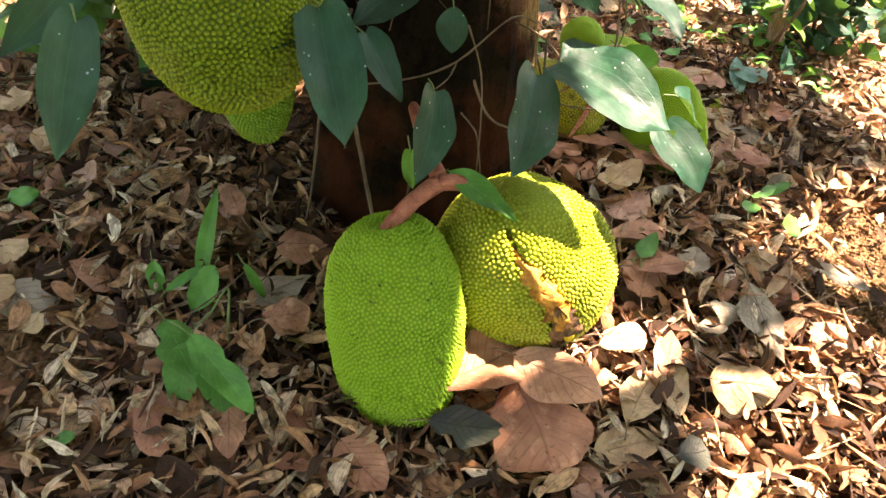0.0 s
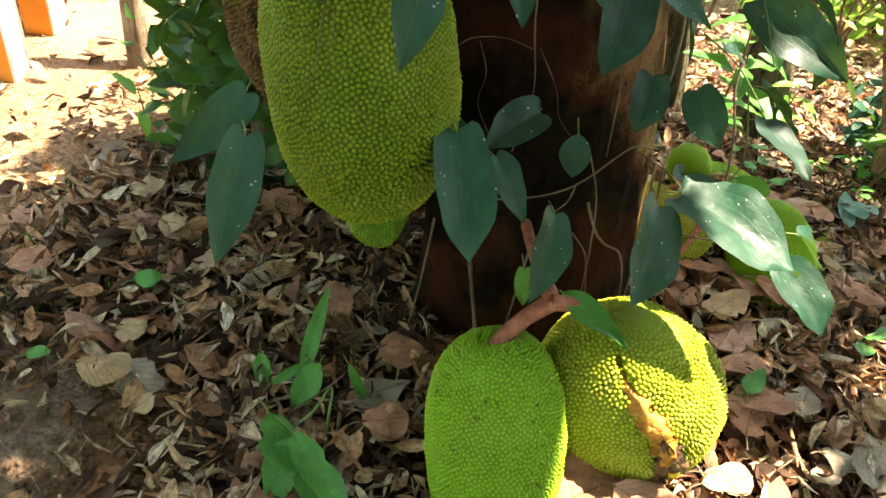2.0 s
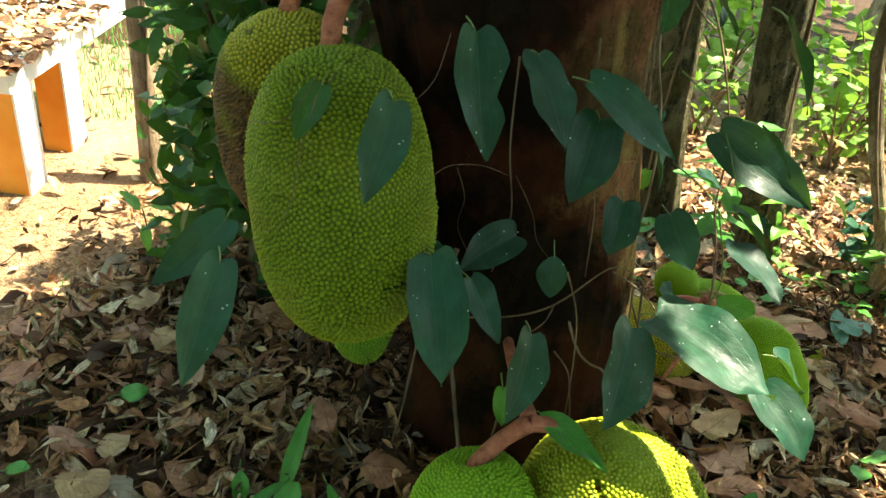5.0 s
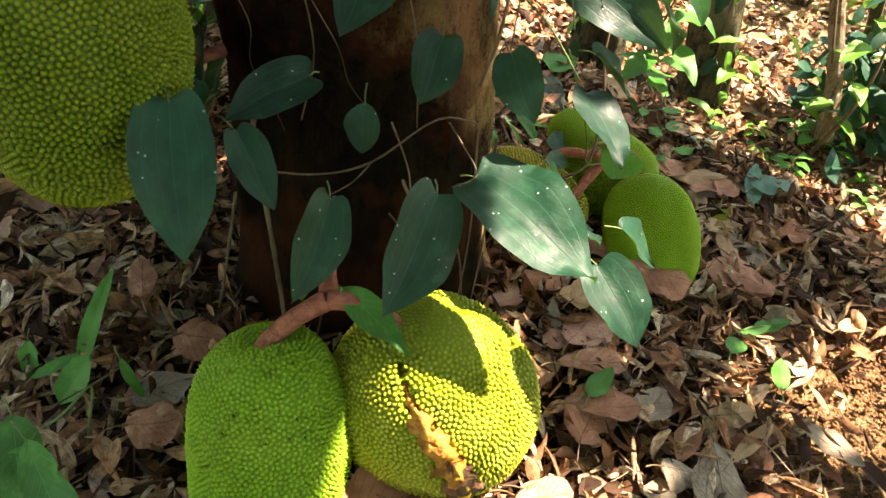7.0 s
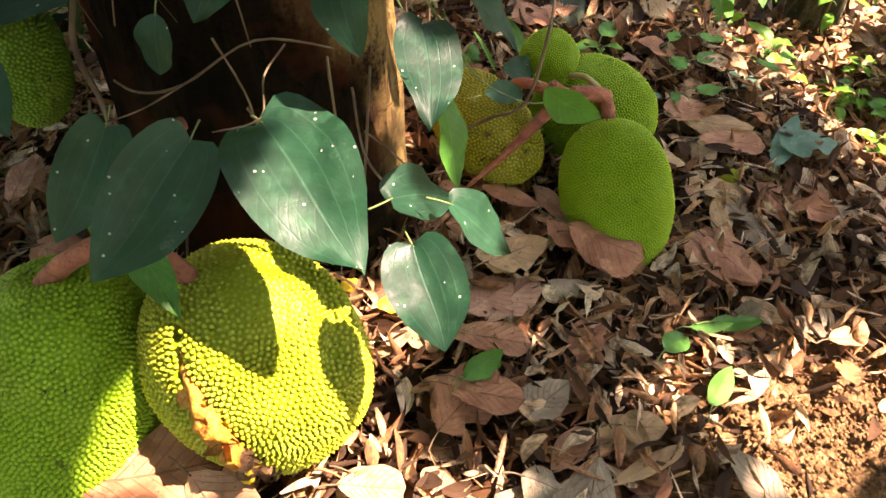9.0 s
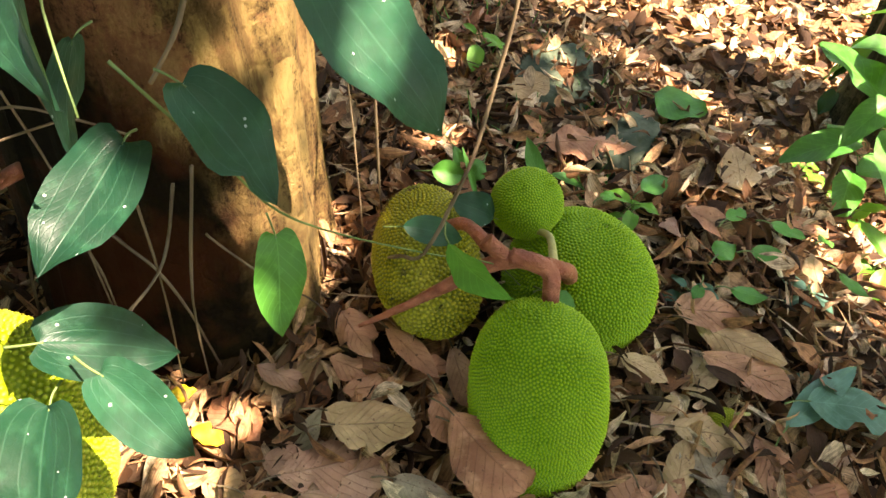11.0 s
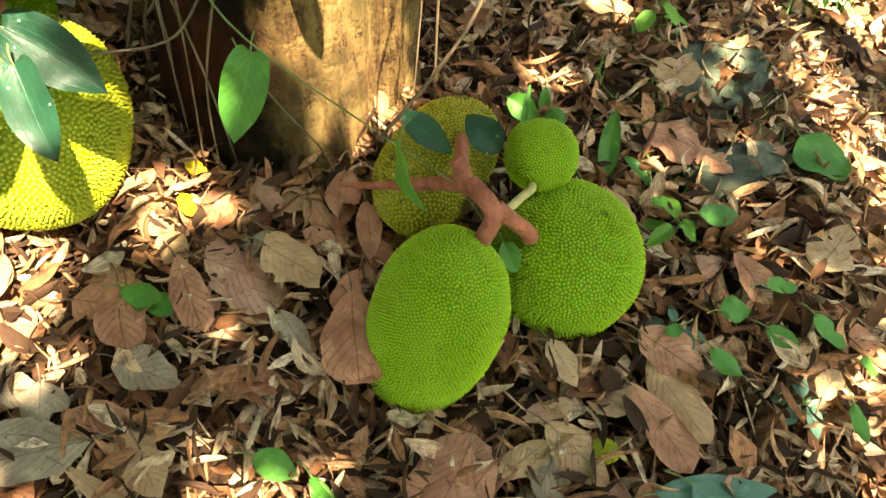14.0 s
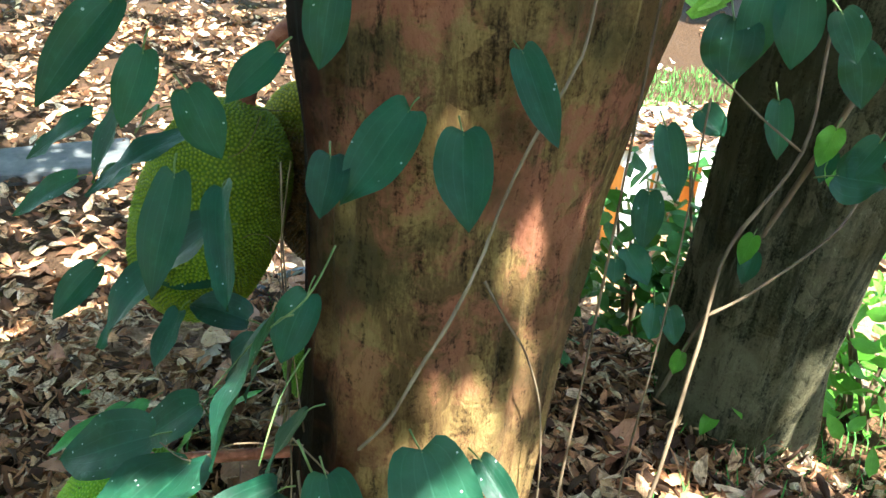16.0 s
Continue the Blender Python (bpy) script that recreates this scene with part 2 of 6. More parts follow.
    return m.colour(c).bump(h, 1.0, 0.022).m


def make_soil():
    m = Mat("soil", 0.95, 0.1)
    w = m.world()
    n = m.noise(1.3, 5, w)
    f = m.noise(55, 8, w, 0.7)
    c = m.ramp(f, (0.32, (0.05, 0.024, 0.010)), (0.53, (0.30, 0.165, 0.075)), (0.72, (0.52, 0.34, 0.18)))
    c = m.mix(m.ramp(n, (0.45, (0, 0, 0)), (0.62, (0.5, 0.5, 0.5))), c, (0.28, 0.14, 0.07))
    # dark away from bare patches: humus colour with litter-gap shade painted in
    humus_shade = None
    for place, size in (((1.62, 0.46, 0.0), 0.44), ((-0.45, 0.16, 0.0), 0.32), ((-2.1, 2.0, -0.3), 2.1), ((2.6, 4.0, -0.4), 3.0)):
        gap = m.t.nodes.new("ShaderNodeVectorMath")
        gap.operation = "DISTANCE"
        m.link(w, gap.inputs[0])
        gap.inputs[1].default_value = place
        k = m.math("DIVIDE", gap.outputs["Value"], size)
        humus_shade = k if humus_shade is None else m.math("MINIMUM", humus_shade, k)
    humus_shade = m.math("ADD", humus_shade, m.math("MULTIPLY", m.math("SUBTRACT", m.noise(9, 6, w), 0.5), 0.9))
    c = m.mix(m.ramp(humus_shade, (0.70, (0, 0, 0)), (1.0, (0.9, 0.9, 0.9))), c, m.ramp(f, (0.35, (0.012, 0.007, 0.004)), (0.65, (0.06, 0.035, 0.02))))
    pale_far = m.ramp(m.noise(0.8, 6, w), (0.34, (0, 0, 0)), (0.54, (0.65, 0.65, 0.65)))
    where = m.t.nodes.new("ShaderNodeSeparateXYZ")
    m.link(w, where.inputs[0])
    pale_far = m.math("MULTIPLY", pale_far, m.math("GREATER_THAN", m.math("ABSOLUTE", m.math("SUBTRACT", where.outputs["X"], 0.7)), 1.1))
    c = m.mix(m.math("MULTIPLY", m.math("MULTIPLY", pale_far, m.math("LESS_THAN", humus_shade, 0.95)), m.ramp(f, (0.3, (0.3, 0.3, 0.3)), (0.6, (1, 1, 1)))), c, (0.40, 0.29, 0.20))
    g = m.node("ShaderNodeTexVoronoi", Scale=120.0)
    m.link(w, g.inputs["Vector"])
    h = m.math("ADD", f, m.math("MULTIPLY", g.outputs["Distance"], 0.4))
    return m.colour(c).bump(h, 1.0, 0.02).m


LITTER = make_litter()
DRY = {
    "brown": make_dry_leaf("dry_leaf_brown", (0.42, 0.18, 0.095), (0.54, 0.28, 0.16), (0.19, 0.07, 0.035)),
    "tan": make_dry_leaf("dry_leaf_tan", (0.44, 0.275, 0.135), (0.56, 0.38, 0.20), (0.28, 0.16, 0.08)),
    "pink": make_dry_leaf("dry_leaf_pink", (0.46, 0.245, 0.16), (0.54, 0.32, 0.21), (0.32, 0.15, 0.09)),
    "grey": make_dry_leaf("dry_leaf_grey", (0.28, 0.215, 0.14), (0.40, 0.32, 0.215), (0.16, 0.11, 0.07)),
    "dark": make_dry_leaf("dry_leaf_dark", (0.025, 0.03, 0.022), (0.05, 0.05, 0.04), (0.06, 0.07, 0.03)),
    "green": make_green_leaf("fresh_leaf", (0.035, 0.15, 0.018), (0.075, 0.25, 0.04), False, 0.4),
    "teal": make_green_leaf("faded_leaf", (0.06, 0.15, 0.10), (0.10, 0.21, 0.15), False, 0.5),
}
VINE_LEAF = make_green_leaf("vine_leaf", (0.004, 0.028, 0.014), (0.014, 0.068, 0.033), True, 0.42, 0.13, 0.22)
CLIMBER_LEAF = make_green_leaf("climber_leaf", (0.010, 0.045, 0.009), (0.040, 0.13, 0.024), False, 0.4, 0.2, 0.2)
BRIGHT_LEAF = make_green_leaf("young_leaf", (0.07, 0.22, 0.02), (0.14, 0.34, 0.04), False, 0.38, 0.35)
RIND = make_rind("green_rind", (0.125, 0.255, 0.004), (0.265, 0.43, 0.025), 0.16)
RIND_CLEAN = make_rind("fresh_rind", (0.10, 0.235, 0.002), (0.31, 0.47, 0.018), 0.10, 0.3)
RIND_SPLIT = make_rind("split_rind", (0.19, 0.24, 0.006), (0.47, 0.44, 0.045), 0.3)
# darker copy of the rind, with the hanging fruit's shade in its colour
RIND_SHADED = make_rind("shaded_rind", (0.064, 0.112, 0.001), (0.205, 0.255, 0.006), 0.2, 0.3)
RIND_OLD = make_rind("browned_rind", (0.14, 0.15, 0.005), (0.42, 0.36, 0.02), 0.6)
RIND_MOSSY = make_rind("mossy_rind", (0.055, 0.12, 0.003), (0.15, 0.28, 0.015), 0.3)
FLESH = make_plain("orange_flesh", (0.30, 0.085, 0.012), (0.72, 0.33, 0.045), 85, 0.5, 0.8)
PULP = make_plain("rotten_pulp", (0.045, 0.018, 0.008), (0.26, 0.13, 0.055), 90, 0.6, 1.0)
STALK = make_plain("fruit_stalk", (0.16, 0.040, 0.020), (0.40, 0.135, 0.070), 34, 0.6, 0.9, 0.3, (1, 1, 1.6), 0.006)
STALK_PALE = make_plain("pale_stalk", (0.30, 0.27, 0.09), (0.42, 0.36, 0.15), 40, 0.6, 0.4)
TWIG = make_plain("twig_bark", (0.06, 0.038, 0.022), (0.19, 0.135, 0.08), 30, 0.8, 0.6, 0.2, (1, 1, 0.3))
TWIG_PALE = make_plain("pale_twig_bark", (0.12, 0.085, 0.05), (0.29, 0.22, 0.14), 30, 0.8, 0.6, 0.2, (1, 1, 0.3))
GREEN_TWIG = make_plain("green_twig", (0.055, 0.095, 0.025), (0.15, 0.20, 0.06), 30, 0.6, 0.3)
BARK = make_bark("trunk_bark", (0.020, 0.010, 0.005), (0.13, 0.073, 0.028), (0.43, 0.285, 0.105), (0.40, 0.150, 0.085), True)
BARK_PALE = make_bark("pale_bark", (0.06, 0.04, 0.025), (0.22, 0.15, 0.09), (0.44, 0.34, 0.23))
BARK_DARK = make_bark("dark_bark", (0.005, 0.005, 0.003), (0.034, 0.034, 0.017), (0.17, 0.15, 0.085))
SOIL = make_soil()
GRASS = make_plain("grass_blade", (0.04, 0.16, 0.025), (0.10, 0.29, 0.05), 12, 0.6, 0.1)
PAINT_WHITE = make_plain("white_paint", (0.72, 0.70, 0.64), (0.82, 0.80, 0.76), 9, 0.7, 0.2)
PAINT_ORANGE = make_plain("orange_paint", (0.72, 0.24, 0.02), (0.80, 0.33, 0.05), 9, 0.6, 0.2)
ROCK = make_plain("stone", (0.07, 0.075, 0.075), (0.20, 0.20, 0.19), 14, 0.85, 0.8)
ROCK_MOSSY = make_plain("mossy_stone", (0.015, 0.028, 0.018), (0.11, 0.125, 0.085), 26, 0.95, 1.0, 0.1)
ROCK_PALE = make_plain("weathered_concrete", (0.04, 0.045, 0.045), (0.10, 0.10, 0.095), 11, 0.9, 0.7)
YELLOW = make_plain("yellow_flesh", (0.70, 0.42, 0.01), (0.82, 0.58, 0.05), 30, 0.5, 0.3)
WOOD_LEAF = make_green_leaf("wood_leaf", (0.10, 0.22, 0.025), (0.23, 0.37, 0.06), False, 0.45, 0.35)
CROWN_LEAF = make_green_leaf("crown_leaf", (0.03, 0.085, 0.02), (0.06, 0.13, 0.03), False, 0.4, 0.12)


# ---- building blocks ----


def height(x, y):
    """The ground: a low mound round the tree that falls away to the yard."""
    d = np.hypot(np.asarray(x, float) - 0.55, np.asarray(y, float) - 0.55)
    k = np.clip((d - 1.15) / 0.72, 0, 1)
    low = -0.42 * k * k * (3 - 2 * k)
    wave = 0.012 * np.sin(5.1 * np.asarray(x) + 1.3) * np.sin(4.3 * np.asarray(y) + 0.4)
    return low + wave


def mesh(name, verts, faces, mat, uv=None, smooth=True, tip=None):
    """A mesh from arrays; faces: an (n, 3 or 4) array or a list of tuples."""
    me = bpy.data.meshes.new(name)
    me.from_pydata(np.asarray(verts, float).tolist() if not isinstance(verts, list) else verts, [],
                   faces.tolist() if isinstance(faces, np.ndarray) else faces)
    if uv is not None:
        idx = np.empty(len(me.loops), np.int32)
        me.loops.foreach_get("vertex_index", idx)
        lay = me.uv_layers.new(name="UVMap")
        lay.data.foreach_set("uv", np.asarray(uv, np.float32)[idx].ravel())
    if tip is not None:
        me.attributes.new("tip", "FLOAT", "POINT").data.foreach_set("value", np.asarray(tip, np.float32))
    me.materials.append(mat)
    if smooth:
        me.polygons.foreach_set("use_smooth", np.ones(len(me.polygons), bool))
    me.update()
    return me


def part(name, me, parent, label=""):
    ob = new(name, me)
    ob.parent = parent
    return tagged(ob, label) if label else ob


def empty(name, place, label, category, group="", kind=""):
    ob = new(name)
    ob.location = place
    ob.empty_display_size = 0.05
    bpy.context.view_layer.update()
    return tagged(ob, label, category, group, kind)


def under(ob, parent):
    """Make ob a part of parent where it stands in the world."""
    ob.parent = parent
    ob.matrix_parent_inverse = Matrix.Translation(parent.location).inverted()
    return ob


def tube_arrays(points, radii, sides=8, wobble=0.0, seed=0):
    """A round tapering tube through smoothed points."""
    p = np.asarray(points, float)
    r = np.asarray(radii, float) if np.ndim(radii) else np.full(len(p), float(radii))
    s = np.linspace(0, len(p) - 1, (len(p) - 1) * 5 + 1)
    i = np.clip(s.astype(int), 0, len(p) - 2)
    f = (s - i)[:, None]
    p0, p1, p2, p3 = p[np.clip(i - 1, 0, None)], p[i], p[i + 1], p[np.clip(i + 2, None, len(p) - 1)]
    q = 0.5 * (2 * p1 + (p2 - p0) * f + (2 * p0 - 5 * p1 + 4 * p2 - p3) * f**2 + (3 * p1 - p0 - 3 * p2 + p3) * f**3)
    rr = r[i] * (1 - f[:, 0]) + r[i + 1] * f[:, 0]
    g = np.random.default_rng(seed)
    t = np.gradient(q, axis=0)
    t /= np.linalg.norm(t, axis=1)[:, None] + 1e-9
    a = np.cross(t, (0.31, 0.17, 0.93))
    a /= np.linalg.norm(a, axis=1)[:, None] + 1e-9
    b = np.cross(t, a)
    ang = np.linspace(0, 2 * np.pi, sides, endpoint=False)
    k = 1 + wobble * g.normal(size=(len(q), sides))
    v = q[:, None] + (rr[:, None] * k)[..., None] * (np.cos(ang)[None, :, None] * a[:, None] + np.sin(ang)[None, :, None] * b[:, None])
    n, m = len(q), sides
    faces = [(j * m + c, j * m + (c + 1) % m, (j + 1) * m + (c + 1) % m, (j + 1) * m + c) for j in range(n - 1) for c in range(m)]
    faces += [tuple(range(m))[::-1], tuple((n - 1) * m + c for c in range(m))]
    return v.reshape(-1, 3), faces


def tube(name, points, radii, mat, sides=8, wobble=0.0, seed=0):
    v, f = tube_arrays(points, radii, sides, wobble, seed)
    return mesh(name, v, f, mat)


def heart(u):
    w = np.clip(u, 0, 1) ** 0.44 * np.clip(1 - u, 0, 1) ** 0.74
    return w / 0.482 * (1 - 0.30 * np.clip((u - 0.68) / 0.32, 0, 1))


def oval(u):
    return np.sin(np.pi * np.clip(u, 0, 1) ** 0.9) ** 0.75


def obovate(u):
    w = np.clip(u, 1e-4, 1) ** 0.8 * np.clip(1 - u, 0, 1) ** 0.45
    return w / 0.428 * (1 - 0.25 * np.clip(u - 0.6, 0, 1))


def lance(u):
    return np.sin(np.pi * np.clip(u, 0, 1) ** 0.75) ** 1.1


def blade(length, width, shape=heart, nu=12, nv=6, fold=0.15, bend=0.2, cup=0.0, wave=0.06, tears=0, seed=0, ragged=0.0):
    """One leaf: base at the origin, tip along +y, upper face to +z."""
    g = np.random.default_rng(seed)
    u = np.linspace(0, 1, nu + 1)
    if shape is heart:
        u = u**1.5
    v = np.linspace(-1, 1, nv + 1)
    w = shape(u) * width / 2
    uu, vv = np.meshgrid(u, v, indexing="ij")
    edge = np.ones_like(uu)
    for _ in range(tears):
        at, side, deep = g.uniform(0.25, 0.8), g.choice((-1, 1)), g.uniform(0.25, 0.6)
        edge -= deep * np.exp(-((uu - at) / 0.07) ** 2) * (vv * side > 0)
    if ragged:
        rim = 1 + ragged * (np.interp(u, np.linspace(0, 1, 9), g.normal(0, 1, 9))[:, None] * (vv > 0) + np.interp(u, np.linspace(0, 1, 9), g.normal(0, 1, 9))[:, None] * (vv < 0))
        edge = edge * rim
    x = w[:, None] * vv * edge
    y = uu * length
    if shape is heart:
        y = y - 0.24 * length * np.abs(vv) ** 1.7 * np.exp(-uu * 7) * heart(uu)
    z = fold * np.abs(x) - bend * length * (uu**2) - cup * (x / (width / 2 + 1e-6)) ** 2 * width * 0.5
    ph = g.uniform(0, 6.3, 4)
    z = z + wave * width * np.abs(vv) * (np.sin(uu * 9 + ph[0] + vv) * 0.6 + np.sin(uu * 17 + ph[1] - 2 * vv) * 0.3)
    x = x + 0.05 * width * np.sin(uu * 4 + ph[2]) * uu
    verts = np.stack([x, y, z], -1).reshape(-1, 3)
    n = nv + 1
    faces = np.array([(i * n + j, i * n + j + 1, (i + 1) * n + j + 1, (i + 1) * n + j) for i in range(nu) for j in range(nv)])
    uv = np.stack([vv * 0.5 + 0.5, uu], -1).reshape(-1, 2)
    return verts, faces, uv


def frame_of(base, tip, normal):
    y = (Vector(tip) - Vector(base)).normalized()
    z = Vector(normal)
    z = (z - y * z.dot(y)).normalized()
    x = y.cross(z)
    m = Matrix((x, y, z)).transposed().to_4x4()
    m.translation = Vector(base)
    return m


# ---- ground ----
def build_ground():
    a = np.concatenate([-np.geomspace(60, 2.6, 26), np.linspace(-2.4, 4.4, 150), np.geomspace(4.8, 60, 26)])
    xs, ys = a, a.copy()
    xx, yy = np.meshgrid(xs, ys, indexing="ij")
    zz = height(xx, yy)
    zz = zz + np.array([[0.012 * noise.noise((x * 6, y * 6, 0.3)) + 0.02 * noise.noise((x * 1.7, y * 1.7, 4.0)) for y in ys] for x in xs])
    n = len(ys)
    faces = np.array([(i * n + j, (i + 1) * n + j, (i + 1) * n + j + 1, i * n + j + 1) for i in range(len(xs) - 1) for j in range(n - 1)])
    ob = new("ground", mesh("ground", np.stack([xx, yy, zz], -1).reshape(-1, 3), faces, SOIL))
    tagged(ob, "reddish brown bare soil under trees, a low mound", "ground", kind="structure")


build_ground()


def cover(x, y):
    """How thickly leaves lie at a place, 0 to 1."""
    k = np.ones_like(x)
    k *= 1 - 0.93 * np.exp(-(((x + 0.45) / 0.23) ** 2 + ((y - 0.16) / 0.27) ** 2))
    k *= 1 - 0.96 * np.exp(-((((x - 1.60) / 0.33) ** 2 + ((y - 0.46) / 0.31) ** 2) ** 2))
    yard = np.clip((-(x + 0.52) + 0.45 * (y - 1.0)) / 0.35, 0, 1)
    k *= 1 - 0.86 * yard * np.clip((y - 0.35) / 0.4, 0, 1)
    far = np.clip((np.hypot(x - 0.6, y - 0.8) - 1.7) / 1.5, 0, 1)
    return k * (1 - 0.55 * far)


def scatter_arrays(templates, x, y, z, size, tilt, g):
    """Copies of small templates, each turned and tilted, joined into arrays."""
    vs, fs, us, off = [], [], [], 0
    pick = g.integers(0, len(templates), len(x))
    for k, (tv, tf, tu) in enumerate(templates):
        s = np.where(pick == k)[0]
        if not len(s):
            continue
        n = len(s)
        yaw = g.uniform(0, 2 * np.pi, n)
        ax, ay = g.normal(0, tilt, n), g.normal(0, tilt, n)
        flip = np.where(g.random(n) < 0.35, np.pi, 0.0)
        cx, sx, cy, sy, cz, sz = np.cos(ax + flip), np.sin(ax + flip), np.cos(ay), np.sin(ay), np.cos(yaw), np.sin(yaw)
        v = np.repeat(tv[None] - tv.mean(0), n, 0) * size[s][:, None, None]
        v = np.stack([v[..., 0], v[..., 1] * cx[:, None] - v[..., 2] * sx[:, None], v[..., 1] * sx[:, None] + v[..., 2] * cx[:, None]], -1)
        v = np.stack([v[..., 0] * cy[:, None] + v[..., 2] * sy[:, None], v[..., 1], -v[..., 0] * sy[:, None] + v[..., 2] * cy[:, None]], -1)
        v = np.stack([v[..., 0] * cz[:, None] - v[..., 1] * sz[:, None], v[..., 0] * sz[:, None] + v[..., 1] * cz[:, None], v[..., 2]], -1)
        v += np.stack([x[s], y[s], z[s]], -1)[:, None]
        vs.append(v.reshape(-1, 3))
        fs.append((tf[None] + (np.arange(n) * len(tv))[:, None, None] + off).reshape(-1, 4))
        us.append(np.repeat(tu[None], n, 0).reshape(-1, 2))
        off += n * len(tv)
    return np.concatenate(vs), np.concatenate(fs), np.concatenate(us)


def rolled(g, nu=5, nv=3):
    """A dry leaf of length 1 that has rolled up along its midrib."""
    u, v = np.linspace(0, 1, nu + 1), np.linspace(-1, 1, nv + 1)
    uu, vv = np.meshgrid(u, v, indexing="ij")
    half = 0.5 * g.uniform(0.14, 0.50) * (np.sin(np.pi * (0.06 + 0.9 * uu)) ** 0.8)
    phi = g.uniform(0.9, 2.8) * (0.7 + 0.5 * np.sin(uu * g.uniform(1, 4) + g.uniform(0, 6)))
    lean = g.normal(0, 0.35)
    x = half * np.sin((vv + lean) * phi) / phi
    z = half * (1 - np.cos((vv + lean) * phi)) / phi
    twist = g.normal(0, 0.9) * (uu - 0.5) + g.normal(0, 0.9)
    x, z = x * np.cos(twist) - z * np.sin(twist), x * np.sin(twist) + z * np.cos(twist)
    z = z + g.normal(0, 0.18) * (uu - 0.5) ** 2 * 2
    x = x + g.normal(0, 0.12) * (uu - 0.5) ** 2 * 2
    n = nv + 1
    f = np.array([(i * n + j, i * n + j + 1, (i + 1) * n + j + 1, (i + 1) * n + j) for i in range(nu) for j in range(nv)])
    return np.stack([x, uu - 0.5, z], -1).reshape(-1, 3), f, np.stack([vv * 0.5 + 0.5, uu], -1).reshape(-1, 2)


def build_litter():
    g = np.random.default_rng(3)
    flat, far_flat, curl = [], [], []
    for k in range(16):
        shape = (oval, obovate, lance, oval)[k % 4]
        flat.append(blade(1.0, g.uniform(0.36, 0.6), shape, 7, 2, g.uniform(-0.3, 0.6), g.uniform(-0.3, 0.4), g.uniform(-0.6, 0.9), 0.16, 0, k, 0.06))
        far_flat.append(blade(1.0, g.uniform(0.34, 0.6), shape, 4, 2, g.uniform(-0.3, 0.6), g.uniform(-0.3, 0.4), 0.0, 0.12, 0, 20 + k, 0.05))
    for k in range(24):
        curl.append(rolled(g))
    stick = [blade(1.0, 0.03, lance, 4, 2, 1.2, g.uniform(-0.15, 0.15), 1.0, 0.3, 0, 60 + k) for k in range(5)]

    def spots(n, x0, x1, y0, y1):
        x, y = g.uniform(x0, x1, n), g.uniform(y0, y1, n)
        keep = g.random(n) < cover(x, y)
        return x[keep], y[keep]

    vs, fs, us, off = [], [], [], 0
    for n, box, tmpl, lo, hi, tilt, top in (
        (6500, (-1.4, 2.2, -0.6, 2.4), flat, 0.022, 0.060, 0.8, 0.042),
        (25000, (-1.2, 2.1, -0.6, 2.2), curl, 0.026, 0.085, 0.55, 0.066),
        (600, (-1.0, 2.0, -0.5, 2.0), flat, 0.06, 0.105, 0.45, 0.054),
        (3000, (-1.2, 2.1, -0.6, 2.2), stick, 0.05, 0.16, 0.25, 0.056),
        (22000, (-7.5, 5.0, -4.0, 6.0), far_flat, 0.05, 0.11, 0.45, 0.035),
        (6000, (0.0, 2.8, 1.4, 3.8), far_flat, 0.04, 0.09, 0.45, 0.035),
        (7000, (-6.5, -0.9, -2.6, 1.0), far_flat, 0.06, 0.12, 0.4, 0.04),
        (4500, (-3.0, 3.5, -1.0, 3.5), curl, 0.06, 0.12, 0.4, 0.035),
    ):
        x, y = spots(n, *box)
        z = height(x, y) + g.random(len(x)) ** 1.2 * top + 0.008
        v, f, u = scatter_arrays(tmpl, x, y, z, g.uniform(lo, hi, len(x)), tilt, g)
        vs.append(v), fs.append(f + off), us.append(u)
        off += len(v)
    ob = new("leaf_litter", mesh("leaf_litter", np.concatenate(vs), np.concatenate(fs), LITTER, np.concatenate(us)))
    tagged(ob, "thick layer of dry brown and grey leaf litter on the ground", "leaf litter", kind="stuff")


build_litter()


def build_crumbs():
    """Small soil crumbs where the ground lies bare."""
    g = np.random.default_rng(11)
    x = np.concatenate([g.uniform(1.30, 1.85, 3600), g.normal(-0.40, 0.15, 1400), g.uniform(-2.2, -0.7, 700)])
    y = np.concatenate([g.uniform(0.16, 0.76, 3600), g.normal(0.16, 0.18, 1400), g.uniform(0.5, 2.6, 700)])
    r = g.gamma(2.0, 0.0013, len(x)) + 0.001
    base = np.array([(1, 0, 0), (0, 1, 0), (-1, 0, 0), (0, -1, 0), (0, 0, 1), (0, 0, -1)], float)
    tri = np.array([(0, 1, 4), (1, 2, 4), (2, 3, 4), (3, 0, 4), (1, 0, 5), (2, 1, 5), (3, 2, 5), (0, 3, 5)])
    v = base[None] * r[:, None, None] * g.uniform(0.6, 1.4, (len(x), 6, 3))
    v += np.stack([x, y, height(x, y) + 0.006 + r * 0.3], -1)[:, None]
    f = (tri[None] + (np.arange(len(x)) * 6)[:, None, None]).reshape(-1, 3)
    ob = new("soil_crumbs", mesh("soil_crumbs", v.reshape(-1, 3), f, SOIL))
    tagged(ob, "loose reddish crumbs of dry soil", "soil", kind="stuff")


build_crumbs()

# ---- the fruit tree ----
tree = empty("jackfruit_tree", (0.42, 0.75, 0.0), "jackfruit tree with rough brown trunk wrapped in vines", "tree")


